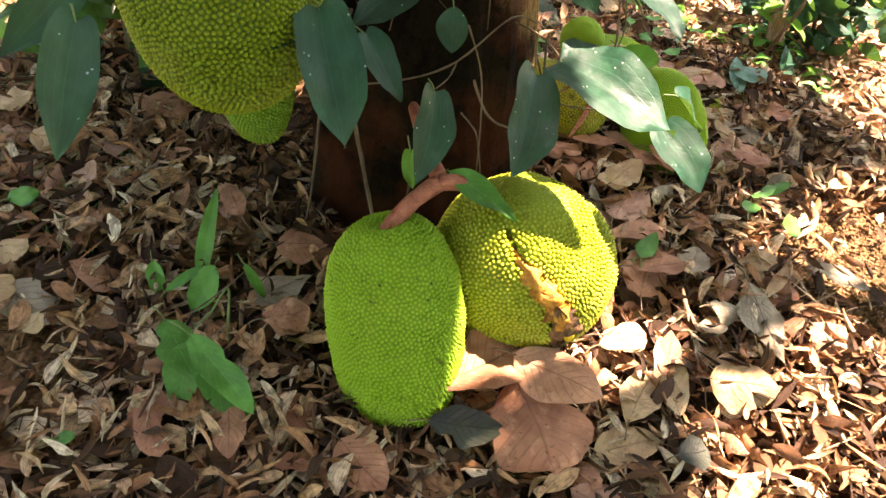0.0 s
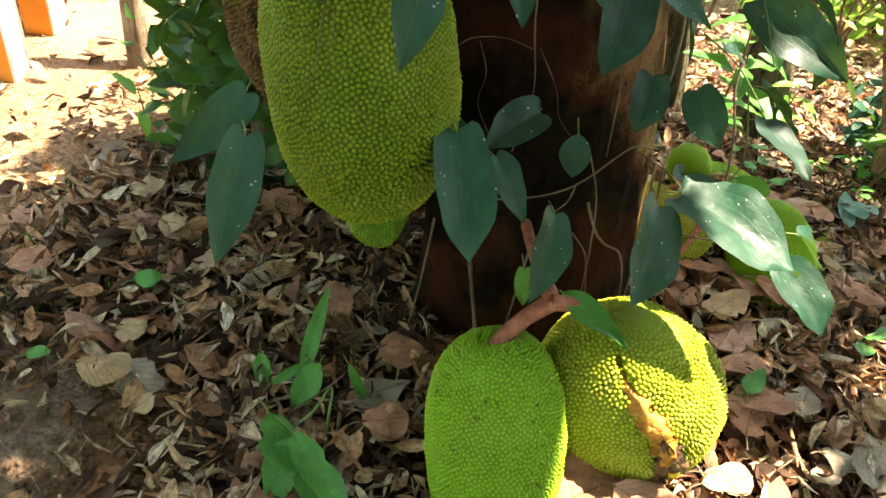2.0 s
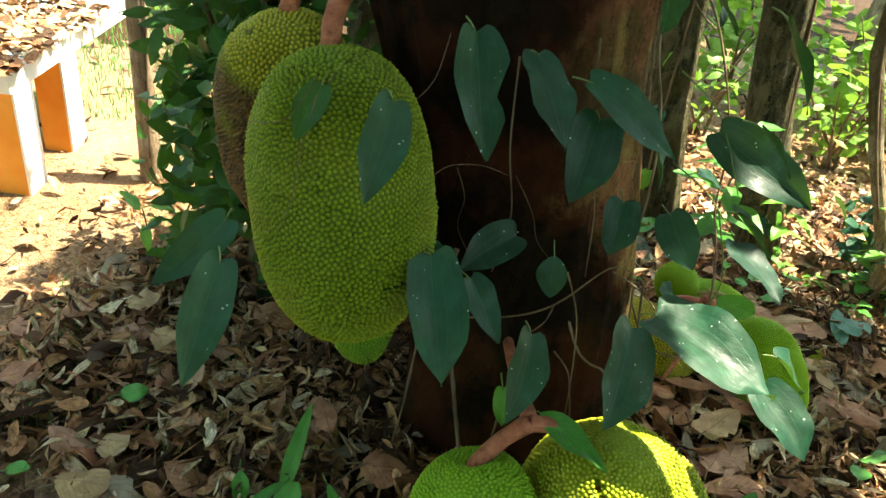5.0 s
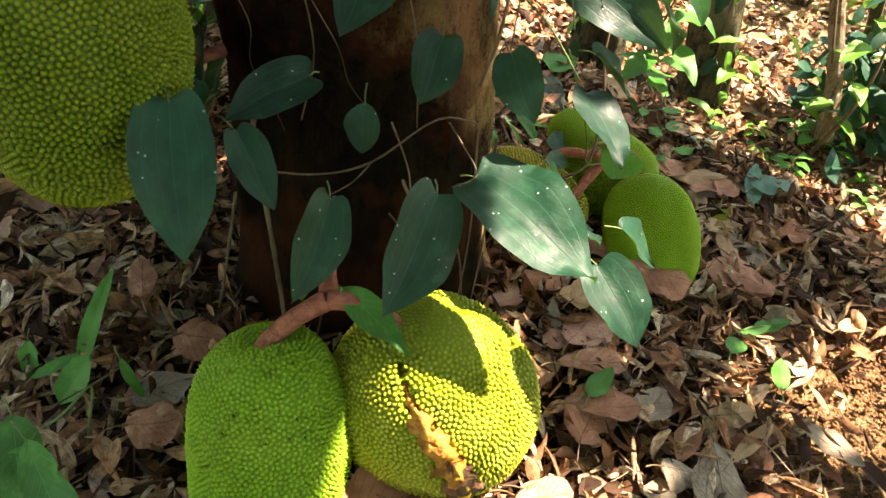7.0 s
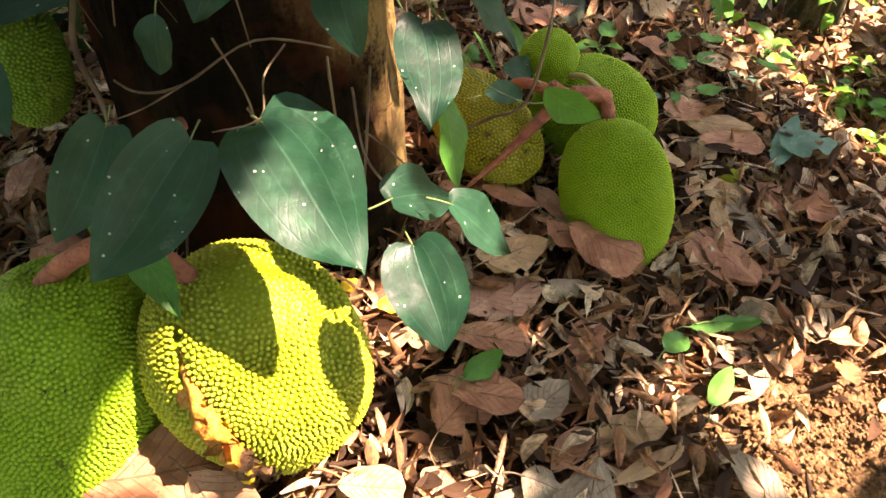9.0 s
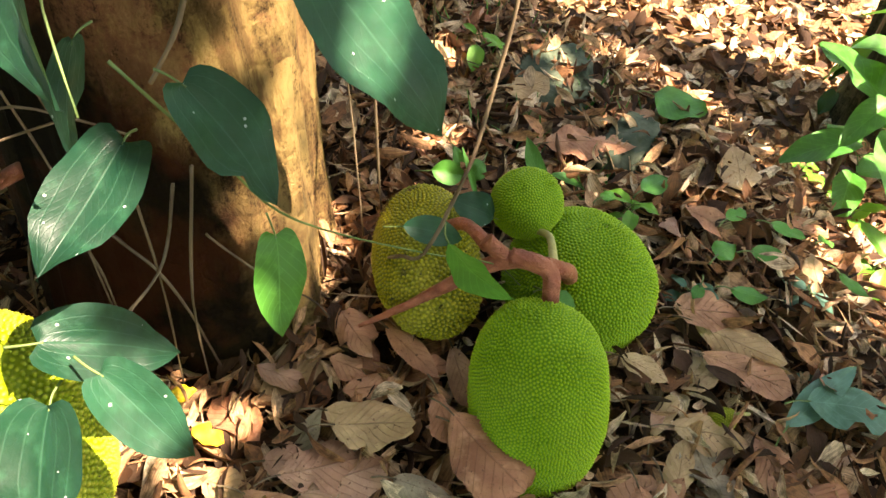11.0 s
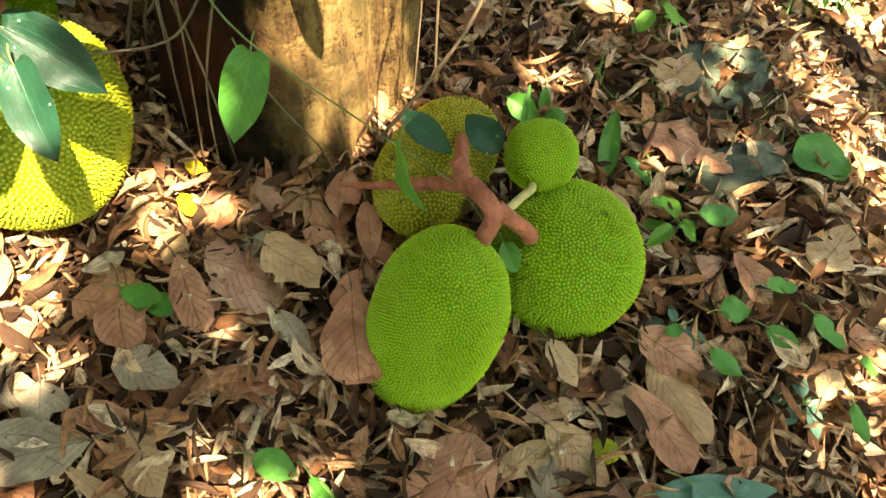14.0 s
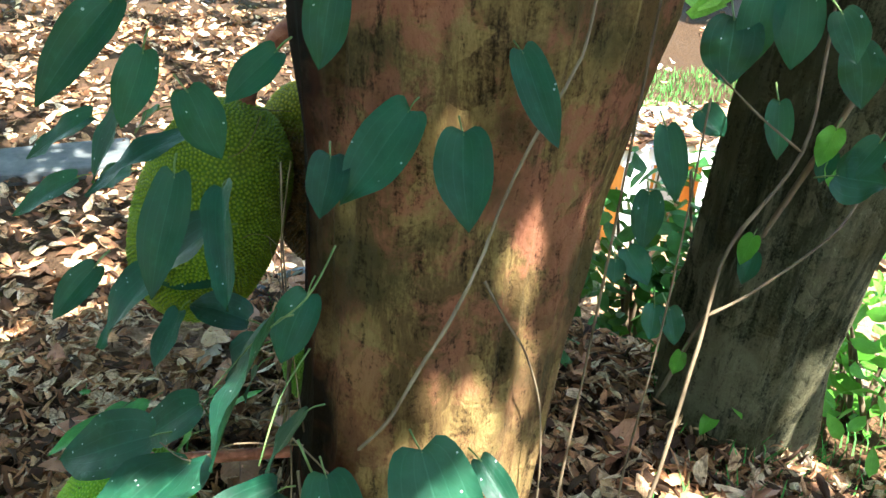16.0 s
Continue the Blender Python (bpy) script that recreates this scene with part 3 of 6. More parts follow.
def trunk_mesh(name, path, mat, seed, lobes=0.0, rings=110, sides=80, ridge=0.07):
    """A trunk: path of (x, y, z, radius), with ridged bark and a flared foot."""
    p = np.asarray(path, float)
    zs = np.linspace(p[0, 2], p[-1, 2], rings)
    cx, cy, r = (np.interp(zs, p[:, 2], p[:, k]) for k in (0, 1, 3))
    verts = []
    for z, x, y, rad in zip(zs, cx, cy, r):
        foot = math.exp(-max(z - p[0, 2], 0) / 0.16)
        for k in range(sides):
            a = 2 * math.pi * k / sides
            c, s = math.cos(a), math.sin(a)
            q = rad * (1 + lobes * foot * (0.5 + 0.5 * math.sin(5 * a + seed)) + 0.06 * math.sin(3 * a + seed + z * 1.5))
            q *= 1 + ridge * noise.noise((c * 4.5 + seed, s * 4.5, z * 1.3)) + 0.7 * ridge * noise.noise((c * 14, s * 14 + seed, z * 4))
            verts.append((x + q * c, y + q * s, z))
    faces = [(i * sides + k, i * sides + (k + 1) % sides, (i + 1) * sides + (k + 1) % sides, (i + 1) * sides + k)
             for i in range(rings - 1) for k in range(sides)]
    faces.append(tuple((rings - 1) * sides + k for k in range(sides)))
    return mesh(name, verts, faces, mat)


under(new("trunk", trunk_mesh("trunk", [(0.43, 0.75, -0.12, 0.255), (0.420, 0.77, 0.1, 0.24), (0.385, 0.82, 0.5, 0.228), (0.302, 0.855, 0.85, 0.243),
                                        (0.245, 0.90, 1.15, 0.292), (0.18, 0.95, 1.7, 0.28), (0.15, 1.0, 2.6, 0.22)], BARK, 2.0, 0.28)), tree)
CANOPY = Vector((0.5, 0.75, 0.1)) + SUN * 3.4
for k, (a, far_out) in enumerate(((0.85, 1.5), (1.35, 1.5), (2.4, 1.5), (3.3, 3.4), (3.7, 1.6), (4.2, 3.2), (4.6, 1.6), (5.25, 1.6))):
    end = CANOPY + Vector((far_out * math.cos(a), far_out * math.sin(a), 0.2 + 0.1 * math.sin(3 * a)))
    start = Vector((0.15, 1.0, 2.3 + 0.05 * k))
    mid = (start + end) / 2 + Vector((0, 0, 0.2))
    under(new("limb", tube("limb", [start, mid, end], [0.09, 0.06, 0.02], BARK, 8, 0.05, k)), tree)


def build_shade_crown():
    """Unseen leaves added to shade the mound, thick in the middle, with gaps for sun."""
    g = np.random.default_rng(21)
    # lit spots: place, radius
    lit = [((0.70, 0.28, 0.18), 0.105), ((0.64, 0.23, 0.22), 0.05), ((0.77, 0.22, 0.08), 0.085), ((0.88, 0.26, 0.03), 0.05), ((0.63, 0.895, 0.25), 0.105), ((0.615, 0.92, 0.45), 0.10), ((0.72, 0.53, 0.06), 0.065), ((0.47, 0.17, 0.10), 0.03),
           ((1.38, 0.55, 0.0), 0.10), ((1.45, 0.50, 0.0), 0.08), ((1.07, 0.44, 0.0), 0.005), ((0.97, 0.33, 0.0), 0.0), ((1.15, 0.52, 0.0), 0.015), ((0.50, 1.27, 0.0), 0.05), ((0.34, 1.43, 0.0), 0.06), ((1.50, 0.61, 0.0), 0.12), ((1.62, 0.68, 0.0), 0.12), ((-0.47, 0.10, 0.0), 0.03), ((1.30, 0.05, 0.0), 0.24), ((0.92, -0.03, 0.02), 0.07), ((0.838, 0.335, 0.422), 0.05), ((1.24, 0.64, 0.0), 0.03), 
           ((0.557, 0.823, 1.106), 0.005), ((0.551, 0.96, 0.805), 0.02), ((0.606, 0.80, 0.62), 0.01), ((0.514, 1.033, 0.985), 0.0),
           ((0.745, 0.525, 0.785), 0.06), ((0.87, 0.765, 0.69), 0.03), ((0.690, 0.360, 0.541), 0.03)]
    # things that stand in full shade: place, radius
    shade = [((0.33, 0.2, 0.2), 0.26), ((1.05, 0.92, 0.15), 0.26), ((0.98, 1.14, 0.1), 0.22), ((0.05, 0.43, 0.7), 0.34), ((0.0, 0.45, 0.95), 0.3), ((0.38, 0.55, 0.4), 0.3),
             ((0.5, 0.3, 0.5), 0.16), ((0.3, 0.6, 1.0), 0.3), ((1.2, 0.8, 0.0), 0.2), ((-0.1, 0.3, 0.0), 0.16), ((0.1, 0.0, 0.0), 0.18)]
    n = 42000
    d = np.array(SUN)
    land = np.stack([g.uniform(-8.5, 3.2, n), g.uniform(-4.0, 3.0, n), np.zeros(n)], -1)
    p = land + d * (CANOPY.z / d[2]) + np.stack([np.zeros(n), np.zeros(n), g.uniform(-0.45, 0.45, n) + 0.9 * np.clip(1 - np.hypot((land[:, 0] + 2.2) / 5.6, (land[:, 1] + 0.6) / 3.6), 0, 1)], -1)
    o = p - d * (p[:, 2] / d[2])[:, None]
    x, y = o[:, 0], o[:, 1]
    edge = 0.16 * np.sin(2.1 * x + 0.7) + 0.14 * np.sin(2.7 * y + 1.9) + 0.1 * np.sin(5.3 * x - 4.1 * y)
    keep = (np.hypot((x - 0.45) / 1.05, y - 0.55) + edge * 0.6 < 2.1) | ((y < 0.7) & (np.hypot((x + 2.2) / 5.6, (y + 0.6) / 3.3) + 0.5 * edge < 1.0))
    yard = (y > 0.84 * x + 1.50) & (x < -0.1) & ~((x > -0.8) & (y > 1.3))
    patch = np.array([noise.noise((a * 1.9, c * 2.6, 8.0)) + 0.5 * noise.noise((a * 6, c * 6, 3.0)) for a, c in zip(x, y)])
    keep |= yard & (x > -4) & (y < 2.6) & (patch > 0.20)
    keep &= ~(yard & ((patch < 0.20) | (g.random(n) < 0.45)))
    keep &= ~((y > 1.75) & (g.random(n) < 0.93))
    keep &= ~((x > 1.5) & (y > 1.2) & (g.random(n) < 0.6))
    keep &= ~((x < -0.65) & (x > -4.5) & (y > -2.2) & (y < 0.8) & (g.random(n) < np.where(x < -1.6, 0.40, 0.86)))
    keep &= ~((y > 1.28) & (x > 0.45) & (x + y > 2.1) & (g.random(n) < np.where(y > 1.8, 0.85, 0.52)))
    # small random gaps for flecks of sun
    fleck = np.array([noise.noise((a * 3.6, c * 3.6, 2.0)) + 0.6 * noise.noise((a * 9, c * 9, 5.0)) for a, c in zip(x, y)])
    dappled = (y > 1.85) | (x > 1.9) | ((x > 1.15) & (y < 0.3)) | ((x < -0.5) & (y > 0.7)) | (x < -0.9)
    open_to = (fleck < np.where(x < -2.0, 0.5, 0.22)) | ~dappled
    for place, r in shade:
        q = p - np.array(place)
        open_to |= np.linalg.norm(q - (q @ d)[:, None] * d, axis=1) < r
    keep &= open_to
    for place, r in lit:
        q = p - np.array(place)
        away = np.linalg.norm(q - (q @ d)[:, None] * d, axis=1)
        keep &= away > r + 0.05
    p = p[keep]
    # more unseen leaves, packed sunward of the things to be shaded
    fill = []
    side = np.cross(d, (0.0, 0.0, 1.0))
    side /= np.linalg.norm(side)
    third = np.cross(d, side)
    for place, r in shade:
        k = int(900 * r * r) + 12
        rr, aa = r * np.sqrt(g.random(k)), g.uniform(0, 6.283, k)
        fill.append(np.array(place) + d * g.uniform(3.2, 4.2, k)[:, None] + side * (rr * np.cos(aa))[:, None] + third * (rr * np.sin(aa))[:, None])
    fill = np.concatenate(fill)
    for place, r in lit:
        q = fill - np.array(place)
        fill = fill[np.linalg.norm(q - (q @ d)[:, None] * d, axis=1) > r + 0.075]
    p = np.concatenate([p, fill])
    tmpl = [blade(1.0, 0.52, oval, 3, 2, 0.2, g.uniform(0, 0.3), 0.1, 0.05, 0, 70 + k) for k in range(6)]
    v, f, u = scatter_arrays(tmpl, p[:, 0], p[:, 1], p[:, 2], g.uniform(0.16, 0.23, len(p)), 0.45, g)
    return mesh("crown", v, f, CROWN_LEAF, u)


under(new("crown", build_shade_crown()), tree)


# ---- fruit ----
def shape_point(d, L, W, n, lump, seed):
    """The place on a fruit's skin in the direction d (unit, local axes)."""
    s = np.hypot(d[:, 0], d[:, 1])
    rho = ((s / (W / 2)) ** n + np.abs(d[:, 2] / (L / 2)) ** n) ** (-1 / n)
    w = 1 + lump * (0.5 * np.sin(3.1 * d[:, 0] * 1.7 + seed) * np.cos(2.6 * d[:, 2] + seed) + 0.5 * np.sin(4.2 * d[:, 1] + 1.7 * seed))
    return d * (rho * w)[:, None]


def even_dirs(n, L, W, power):
    """Directions that meet a fruit's skin at even steps over its area."""
    t = np.linspace(0.001, np.pi - 0.001, 2000)
    line = shape_point(np.stack([np.sin(t), 0 * t, np.cos(t)], -1), L, W, power, 0.0, 0.0)
    step = np.r_[0.0, np.linalg.norm(np.diff(line, axis=0), axis=1)]
    area = np.cumsum(step * line[:, 0])
    k = np.arange(n) + 0.5
    t = np.interp(k / n * area[-1], area, t)
    a = np.pi * (1 + 5**0.5) * k
    return np.stack([np.sin(t) * np.cos(a), np.sin(t) * np.sin(a), np.cos(t)], -1)


def axes_of(axis):
    z = Vector(axis).normalized()
    x = Vector((0, -1, 0.2)).cross(z).normalized() if abs(z.y) < 0.95 else Vector((1, 0, 0)).cross(z).normalized()
    return Matrix((x, z.cross(x), z)).transposed()


def rind_mesh(L, W, n, spacing, mat, seed, lump=0.04, proud=0.5, groove=None, dent=None, rot_or_shade=None, calm=None):
    """A fruit's rind in local axes (long axis z) with a blunt cone for every bump.
    groove: fn(d) giving depth 0..1 of an open split at directions d."""
    area = math.pi * W * L * 0.92
    count = int(area / (spacing**2 * 0.87))
    g = np.random.default_rng(seed)
    d = even_dirs(count, L, W, n)
    d += g.normal(0, 0.30 * math.sqrt(4 * math.pi / count), d.shape)
    d /= np.linalg.norm(d, axis=1)[:, None]

    def skin(q):
        p = shape_point(q, L, W, n, lump, seed)
        if dent:
            p = dent(q, p)
        if groove:
            p = p * (1 - 0.22 * groove(q))[:, None]
        return p

    # neighbours on the spiral push one another apart until the bumps lie evenly
    for _ in range(14):
        at = shape_point(d, L, W, n, lump, seed)
        push = np.zeros_like(at)
        for k in (1, 2, 3, 5, 8, 13, 21, 34, 55, 89, 144, 233):
            if k >= len(at):
                break
            gap = at[k:] - at[:-k]
            away = np.linalg.norm(gap, axis=1)[:, None] + 1e-9
            f = gap / away * np.clip(1.12 * spacing - away, 0, None) * 0.32
            push[k:] += f
            push[:-k] -= f
        d = at + push
        d /= np.linalg.norm(d, axis=1)[:, None]

    # smooth body under the bumps
    nu, nv = 64, 40
    th = np.linspace(0.02, math.pi - 0.02, nv)
    ph = np.linspace(0, 2 * math.pi, nu, endpoint=False)
    tt, pp = np.meshgrid(th, ph, indexing="ij")
    bd = np.stack([np.sin(tt) * np.cos(pp), np.sin(tt) * np.sin(pp), np.cos(tt)], -1).reshape(-1, 3)
    bv = skin(bd) * 0.992
    bf = [(i * nu + j, (i + 1) * nu + j, (i + 1) * nu + (j + 1) % nu, i * nu + (j + 1) % nu) for i in range(nv - 1) for j in range(nu)]
    bf += [tuple(range(nu)), tuple((nv - 1) * nu + j for j in range(nu))[::-1]]
    if groove:
        d = d[groove(d) < 0.35]
    p = skin(d)
    e = 0.01
    t1 = np.cross(d, (0.23, 0.41, 0.88))
    t1 /= np.linalg.norm(t1, axis=1)[:, None]
    t2 = np.cross(d, t1)
    q1, q2 = d + e * t1, d + e * t2
    a1 = skin(q1 / np.linalg.norm(q1, axis=1)[:, None]) - p
    a2 = skin(q2 / np.linalg.norm(q2, axis=1)[:, None]) - p
    nrm = np.cross(a1, a2)
    nrm /= np.linalg.norm(nrm, axis=1)[:, None] + 1e-12
    nrm *= np.sign((nrm * p).sum(1))[:, None]
    a1 = np.cross(nrm, t2)
    a1 /= np.linalg.norm(a1, axis=1)[:, None]
    a2 = np.cross(nrm, a1)
    # local spacing of bumps
    local = spacing * (0.86 + 0.12 * g.random(len(d)))
    sides = 6
    ang = np.linspace(0, 2 * np.pi, sides, endpoint=False)
    ring = np.cos(ang)[None, :, None] * a1[:, None] + np.sin(ang)[None, :, None] * a2[:, None]
    swell = np.array([noise.noise((q[0] * 2.6 + seed, q[1] * 2.6, q[2] * 2.6)) for q in d])
    hgt = 1.4 * spacing * proud * g.uniform(0.85, 1.15, len(d)) * np.clip(0.95 + 0.75 * swell, 0.45, 1.4)
    if calm:
        hgt = hgt * (1 - 0.75 * calm(d))
    jit = g.normal(0, 0.08, (len(d), 3)) * spacing
    base = p[:, None] + ring * (local * 0.56)[:, None, None] - nrm[:, None] * (hgt * 0.12)[:, None, None]
    midr = p[:, None] + ring * (local * 0.36)[:, None, None] + (nrm * (hgt * 0.50)[:, None])[:, None] + jit[:, None] * 0.5
    apex = (p + nrm * hgt[:, None] + jit)[:, None]
    v = np.concatenate([base, midr, apex], 1)
    m = 2 * sides + 1
    off = len(bv) + np.arange(len(d)) * m
    quads = [(k, (k + 1) % sides, sides + (k + 1) % sides, sides + k) for k in range(sides)]
    tris = [(sides + k, sides + (k + 1) % sides, 2 * sides) for k in range(sides)]
    faces = list(bf)
    faces += (np.array(quads)[None] + off[:, None, None]).reshape(-1, 4).tolist()
    faces += (np.array(tris)[None] + off[:, None, None]).reshape(-1, 3).tolist()
    verts = np.concatenate([bv, v.reshape(-1, 3)])
    tip = np.concatenate([np.zeros(len(bv)), np.tile(np.r_[np.full(sides, 0.22), np.full(sides, 0.55), 1.0], len(d))])
    if calm:
        tip[len(bv):] *= np.repeat(1 - 0.5 * calm(d), m)
    if rot_or_shade:
        tip = tip - 3.0 * rot_or_shade(verts / (np.linalg.norm(verts, axis=1)[:, None] + 1e-9))
    return mesh("rind", verts, faces, mat, None, True, tip)


def fruit(place, axis, L, W, spacing, mat, seed, label, n=2.3, lump=0.04, groove=None, dent=None, proud=0.36, group="", rot_or_shade=None, calm=None):
    ob = empty("jackfruit", place, label, "fruit", group)
    r = new("rind", rind_mesh(L, W, n, spacing, mat, seed, lump, proud, groove, dent, rot_or_shade, calm))
    r.parent = ob
    r.matrix_basis = axes_of(axis).to_4x4()
    return ob


def stalk_part(ob, points, radii, mat=None, name="stalk", label="", seed=1):
    return under(tagged(new(name, tube(name, points, radii, mat or STALK, 12, 0.035, seed)), label), ob)


def patchy(d, centre, radius, ragged=0.5, seed=0.0):
    """A ragged patch on a fruit round a direction, 0 to 1."""
    c = np.array(centre, float) / np.linalg.norm(centre)
    away = np.arccos(np.clip(d @ c, -1, 1))
    wave = np.sin(d[:, 0] * 9 + seed) * np.sin(d[:, 1] * 8 + 2 * seed) + 0.6 * np.sin(d[:, 2] * 17 + seed) * np.sin(d[:, 0] * 21)
    return np.clip((radius * (1 + ragged * 0.5 * wave) - away) / 0.12, 0, 1)


# the pair on the ground in front of the trunk
A_AXES = axes_of((-0.14, 0.57, 0.81))


def side_crease(d, p):
    """A shallow crease across one flank."""
    k = np.ones(len(d))
    for way, deep, wide in (((0.95, -0.28, 0.0), 0.045, 0.20), ((0.80, -0.60, -0.10), 0.02, 0.15)):
        c = np.array(A_AXES.transposed() @ Vector(way).normalized())
        away = np.arccos(np.clip(d @ c, -1, 1))
        k = k - deep * np.exp(-((away / wide) ** 2))
    c = np.array(A_AXES.transposed() @ Vector((-0.026, 0.071, 0.158)).normalized())
    away = np.arccos(np.clip(d @ c, -1, 1))
    k = k - 0.10 * np.exp(-((away / 0.15) ** 2))
    return p * k[:, None]


def stalk_end(d):
    """The skin lies smoother round the stalk."""
    return np.clip(1.6 * (d[:, 2] - 0.55), 0, 0.8)


fruit_a = fruit((0.353, 0.210, 0.138), (-0.14, 0.57, 0.81), 0.390, 0.244, 0.0079, RIND, 3,
                "large green jackfruit with knobbly rind standing on leaf litter", 2.5, 0.03, dent=side_crease, calm=stalk_end, proud=0.42, rot_or_shade=lambda d: 0.8 * np.maximum(patchy(d, np.array(A_AXES.transposed() @ Vector((0.72, -0.62, -0.32))), 0.07, 0.9), patchy(d, np.array(A_AXES.transposed() @ Vector((0.2, -0.9, -0.2))), 0.04, 0.9)), group="jackfruits on the ground")
stalk_part(fruit_a, [(0.318, 0.268, 0.272), (0.334, 0.284, 0.303), (0.370, 0.308, 0.340), (0.410, 0.330, 0.362)], [0.0155, 0.0150, 0.0145, 0.0165],
           label="reddish brown fruit stalk")

CRACK = [Vector(c).normalized() for c in ((-0.38, -0.33, 0.86), (-0.27, -0.61, 0.74), (-0.02, -0.84, 0.55), (0.20, -0.93, 0.32), (0.36, -0.93, 0.0), (0.42, -0.80, -0.42))]
B_AXES = axes_of((0.32, 0.95, -0.07))
CRACK_LOCAL = np.array([B_AXES.transposed() @ c for c in CRACK])


def split_groove(d):
    best = np.zeros(len(d))
    for i in range(len(CRACK_LOCAL) - 1):
        for f in (0.0, 0.25, 0.5, 0.75):
            c = CRACK_LOCAL[i] * (1 - f) + CRACK_LOCAL[i + 1] * f
            c /= np.linalg.norm(c)
            wide = 0.026 + 0.022 * (i + f) + 0.010 * math.sin(9 * (i + f))
            away = np.arccos(np.clip(d @ c, -1, 1))
            best = np.maximum(best, np.clip(1.6 - 1.3 * away / wide, 0, 1))
    return best


def split_rot(d):
    low = np.array(B_AXES.transposed() @ Vector((0.35, -0.78, -0.55)).normalized())
    under_side = np.array(B_AXES.transposed() @ Vector((0.05, -0.55, -0.83)).normalized())
    edge = np.clip(split_groove(d) * 1.5, 0, 1) * np.clip((d @ low - 0.35) * 3, 0, 1)
    return np.maximum(np.maximum(patchy(d, low, 0.24), 0.7 * patchy(d, under_side, 0.42, 0.5, 2.0)), edge)


def split_dent(d, p):
    """The broken half has sunk in beside the split."""
    c = np.array(B_AXES.transposed() @ Vector((0.42, -0.35, 0.84)).normalized())
    away = np.arccos(np.clip(d @ c, -1, 1))
    k = 1 - 0.10 * np.exp(-((away / 0.42) ** 2))
    fold = np.full(len(d), 9.0)
    for a, b in zip(FOLD_LOCAL[:-1], FOLD_LOCAL[1:]):
        for f in (0.0, 0.2, 0.4, 0.6, 0.8):
            q = a * (1 - f) + b * f
            fold = np.minimum(fold, np.arccos(np.clip(d @ (q / np.linalg.norm(q)), -1, 1)))
    return p * (k - 0.075 * np.exp(-((fold / 0.09) ** 2)) + 0.02 * np.exp(-(((fold - 0.22) / 0.09) ** 2)))[:, None]


FOLD_LOCAL = [np.array(B_AXES.transposed() @ Vector(c).normalized()) for c in ((0.05, 0.42, 0.90), (0.33, 0.45, 0.83), (0.55, 0.35, 0.76), (0.68, 0.15, 0.72), (0.75, -0.12, 0.65))]


def split_calm(d):
    """The stalk's half is smoother than the rest."""
    c = np.array(B_AXES.transposed() @ Vector((0.0, 0.15, 0.98)).normalized())
    return np.clip(1.25 - np.arccos(np.clip(d @ c, -1, 1)) / 0.70, 0, 1.0)


fruit_b = fruit((0.595, 0.324, 0.170), (0.32, 0.95, -0.07), 0.288, 0.350, 0.0082, RIND_SPLIT, 5,
                "green jackfruit split open with orange flesh in the crack", 2.25, 0.02, split_groove, split_dent, proud=0.44, rot_or_shade=split_rot, calm=split_calm, group="jackfruits on the ground")
flesh_path = [Vector((0.595, 0.324, 0.170)) + c * (0.146 + 0.004 * k) for k, c in enumerate(CRACK)]
under(tagged(new("flesh", tube("flesh", flesh_path[:5], [0.003, 0.008, 0.014, 0.019, 0.015], FLESH, 12, 0.50, 9)), "moist orange flesh"), fruit_b)
under(tagged(new("pulp", tube("pulp", [flesh_path[3] + Vector((0.004, 0.006, 0)), flesh_path[4] + Vector((0.002, 0.010, 0)), flesh_path[5] + Vector((-0.012, 0.030, 0.014))], [0.010, 0.024, 0.026], PULP, 14, 0.45, 12)), "brown rotten pulp"), fruit_b)
under(tagged(new("seed_bulb", tube("seed_bulb", [flesh_path[4] + Vector((0.002, -0.012, 0.018)), flesh_path[4] + Vector((0.003, -0.014, 0.0)), flesh_path[4] + Vector((0.006, -0.012, -0.016))], [0.004, 0.010, 0.004], YELLOW, 10, 0.12, 3)), "yellow bulb in the open split"), fruit_b)
stalk_part(fruit_b, [(0.410, 0.330, 0.362), (0.448, 0.335, 0.360), (0.490, 0.340, 0.342), (0.520, 0.335, 0.318)], [0.015, 0.014, 0.0135, 0.014],
           label="reddish brown fruit stalk")
stem = empty("fruiting_stem", (0.410, 0.330, 0.362), "reddish brown fruiting stem from the trunk", "stem")
under(new("main_stem", tube("main_stem", [(0.378, 0.61, 0.335), (0.384, 0.53, 0.342), (0.392, 0.45, 0.352), (0.402, 0.385, 0.362), (0.412, 0.338, 0.364)], [0.011, 0.011, 0.0115, 0.013, 0.016], STALK, 12, 0.03, 2)), stem)

# the heap beside the trunk
fruit_c = fruit((1.073, 0.890, 0.101), (-0.42, 0.41, 0.81), 0.300, 0.207, 0.0056, RIND_CLEAN, 8,
                "oval green jackfruit lying against a brown leaf", 2.25, 0.03, proud=0.46, group="jackfruits on the ground")
stalk_part(fruit_c, [(1.022, 0.955, 0.185), (1.014, 0.972, 0.215), (0.996, 0.992, 0.240), (0.968, 0.988, 0.248), (0.935, 0.975, 0.246)], [0.0145, 0.0135, 0.0135, 0.0145, 0.015], label="reddish brown fruit stalk")
fruit_d = fruit((0.995, 1.136, 0.069), (0.15, 0.15, 0.97), 0.236, 0.262, 0.0062, RIND_CLEAN, 12,
                "round green jackfruit with a reddish scar", 2.2, 0.03, proud=0.46, rot_or_shade=lambda d: 0.8 * patchy(d, (0.15, -0.22, 0.95), 0.10, 0.7), group="jackfruits on the ground")
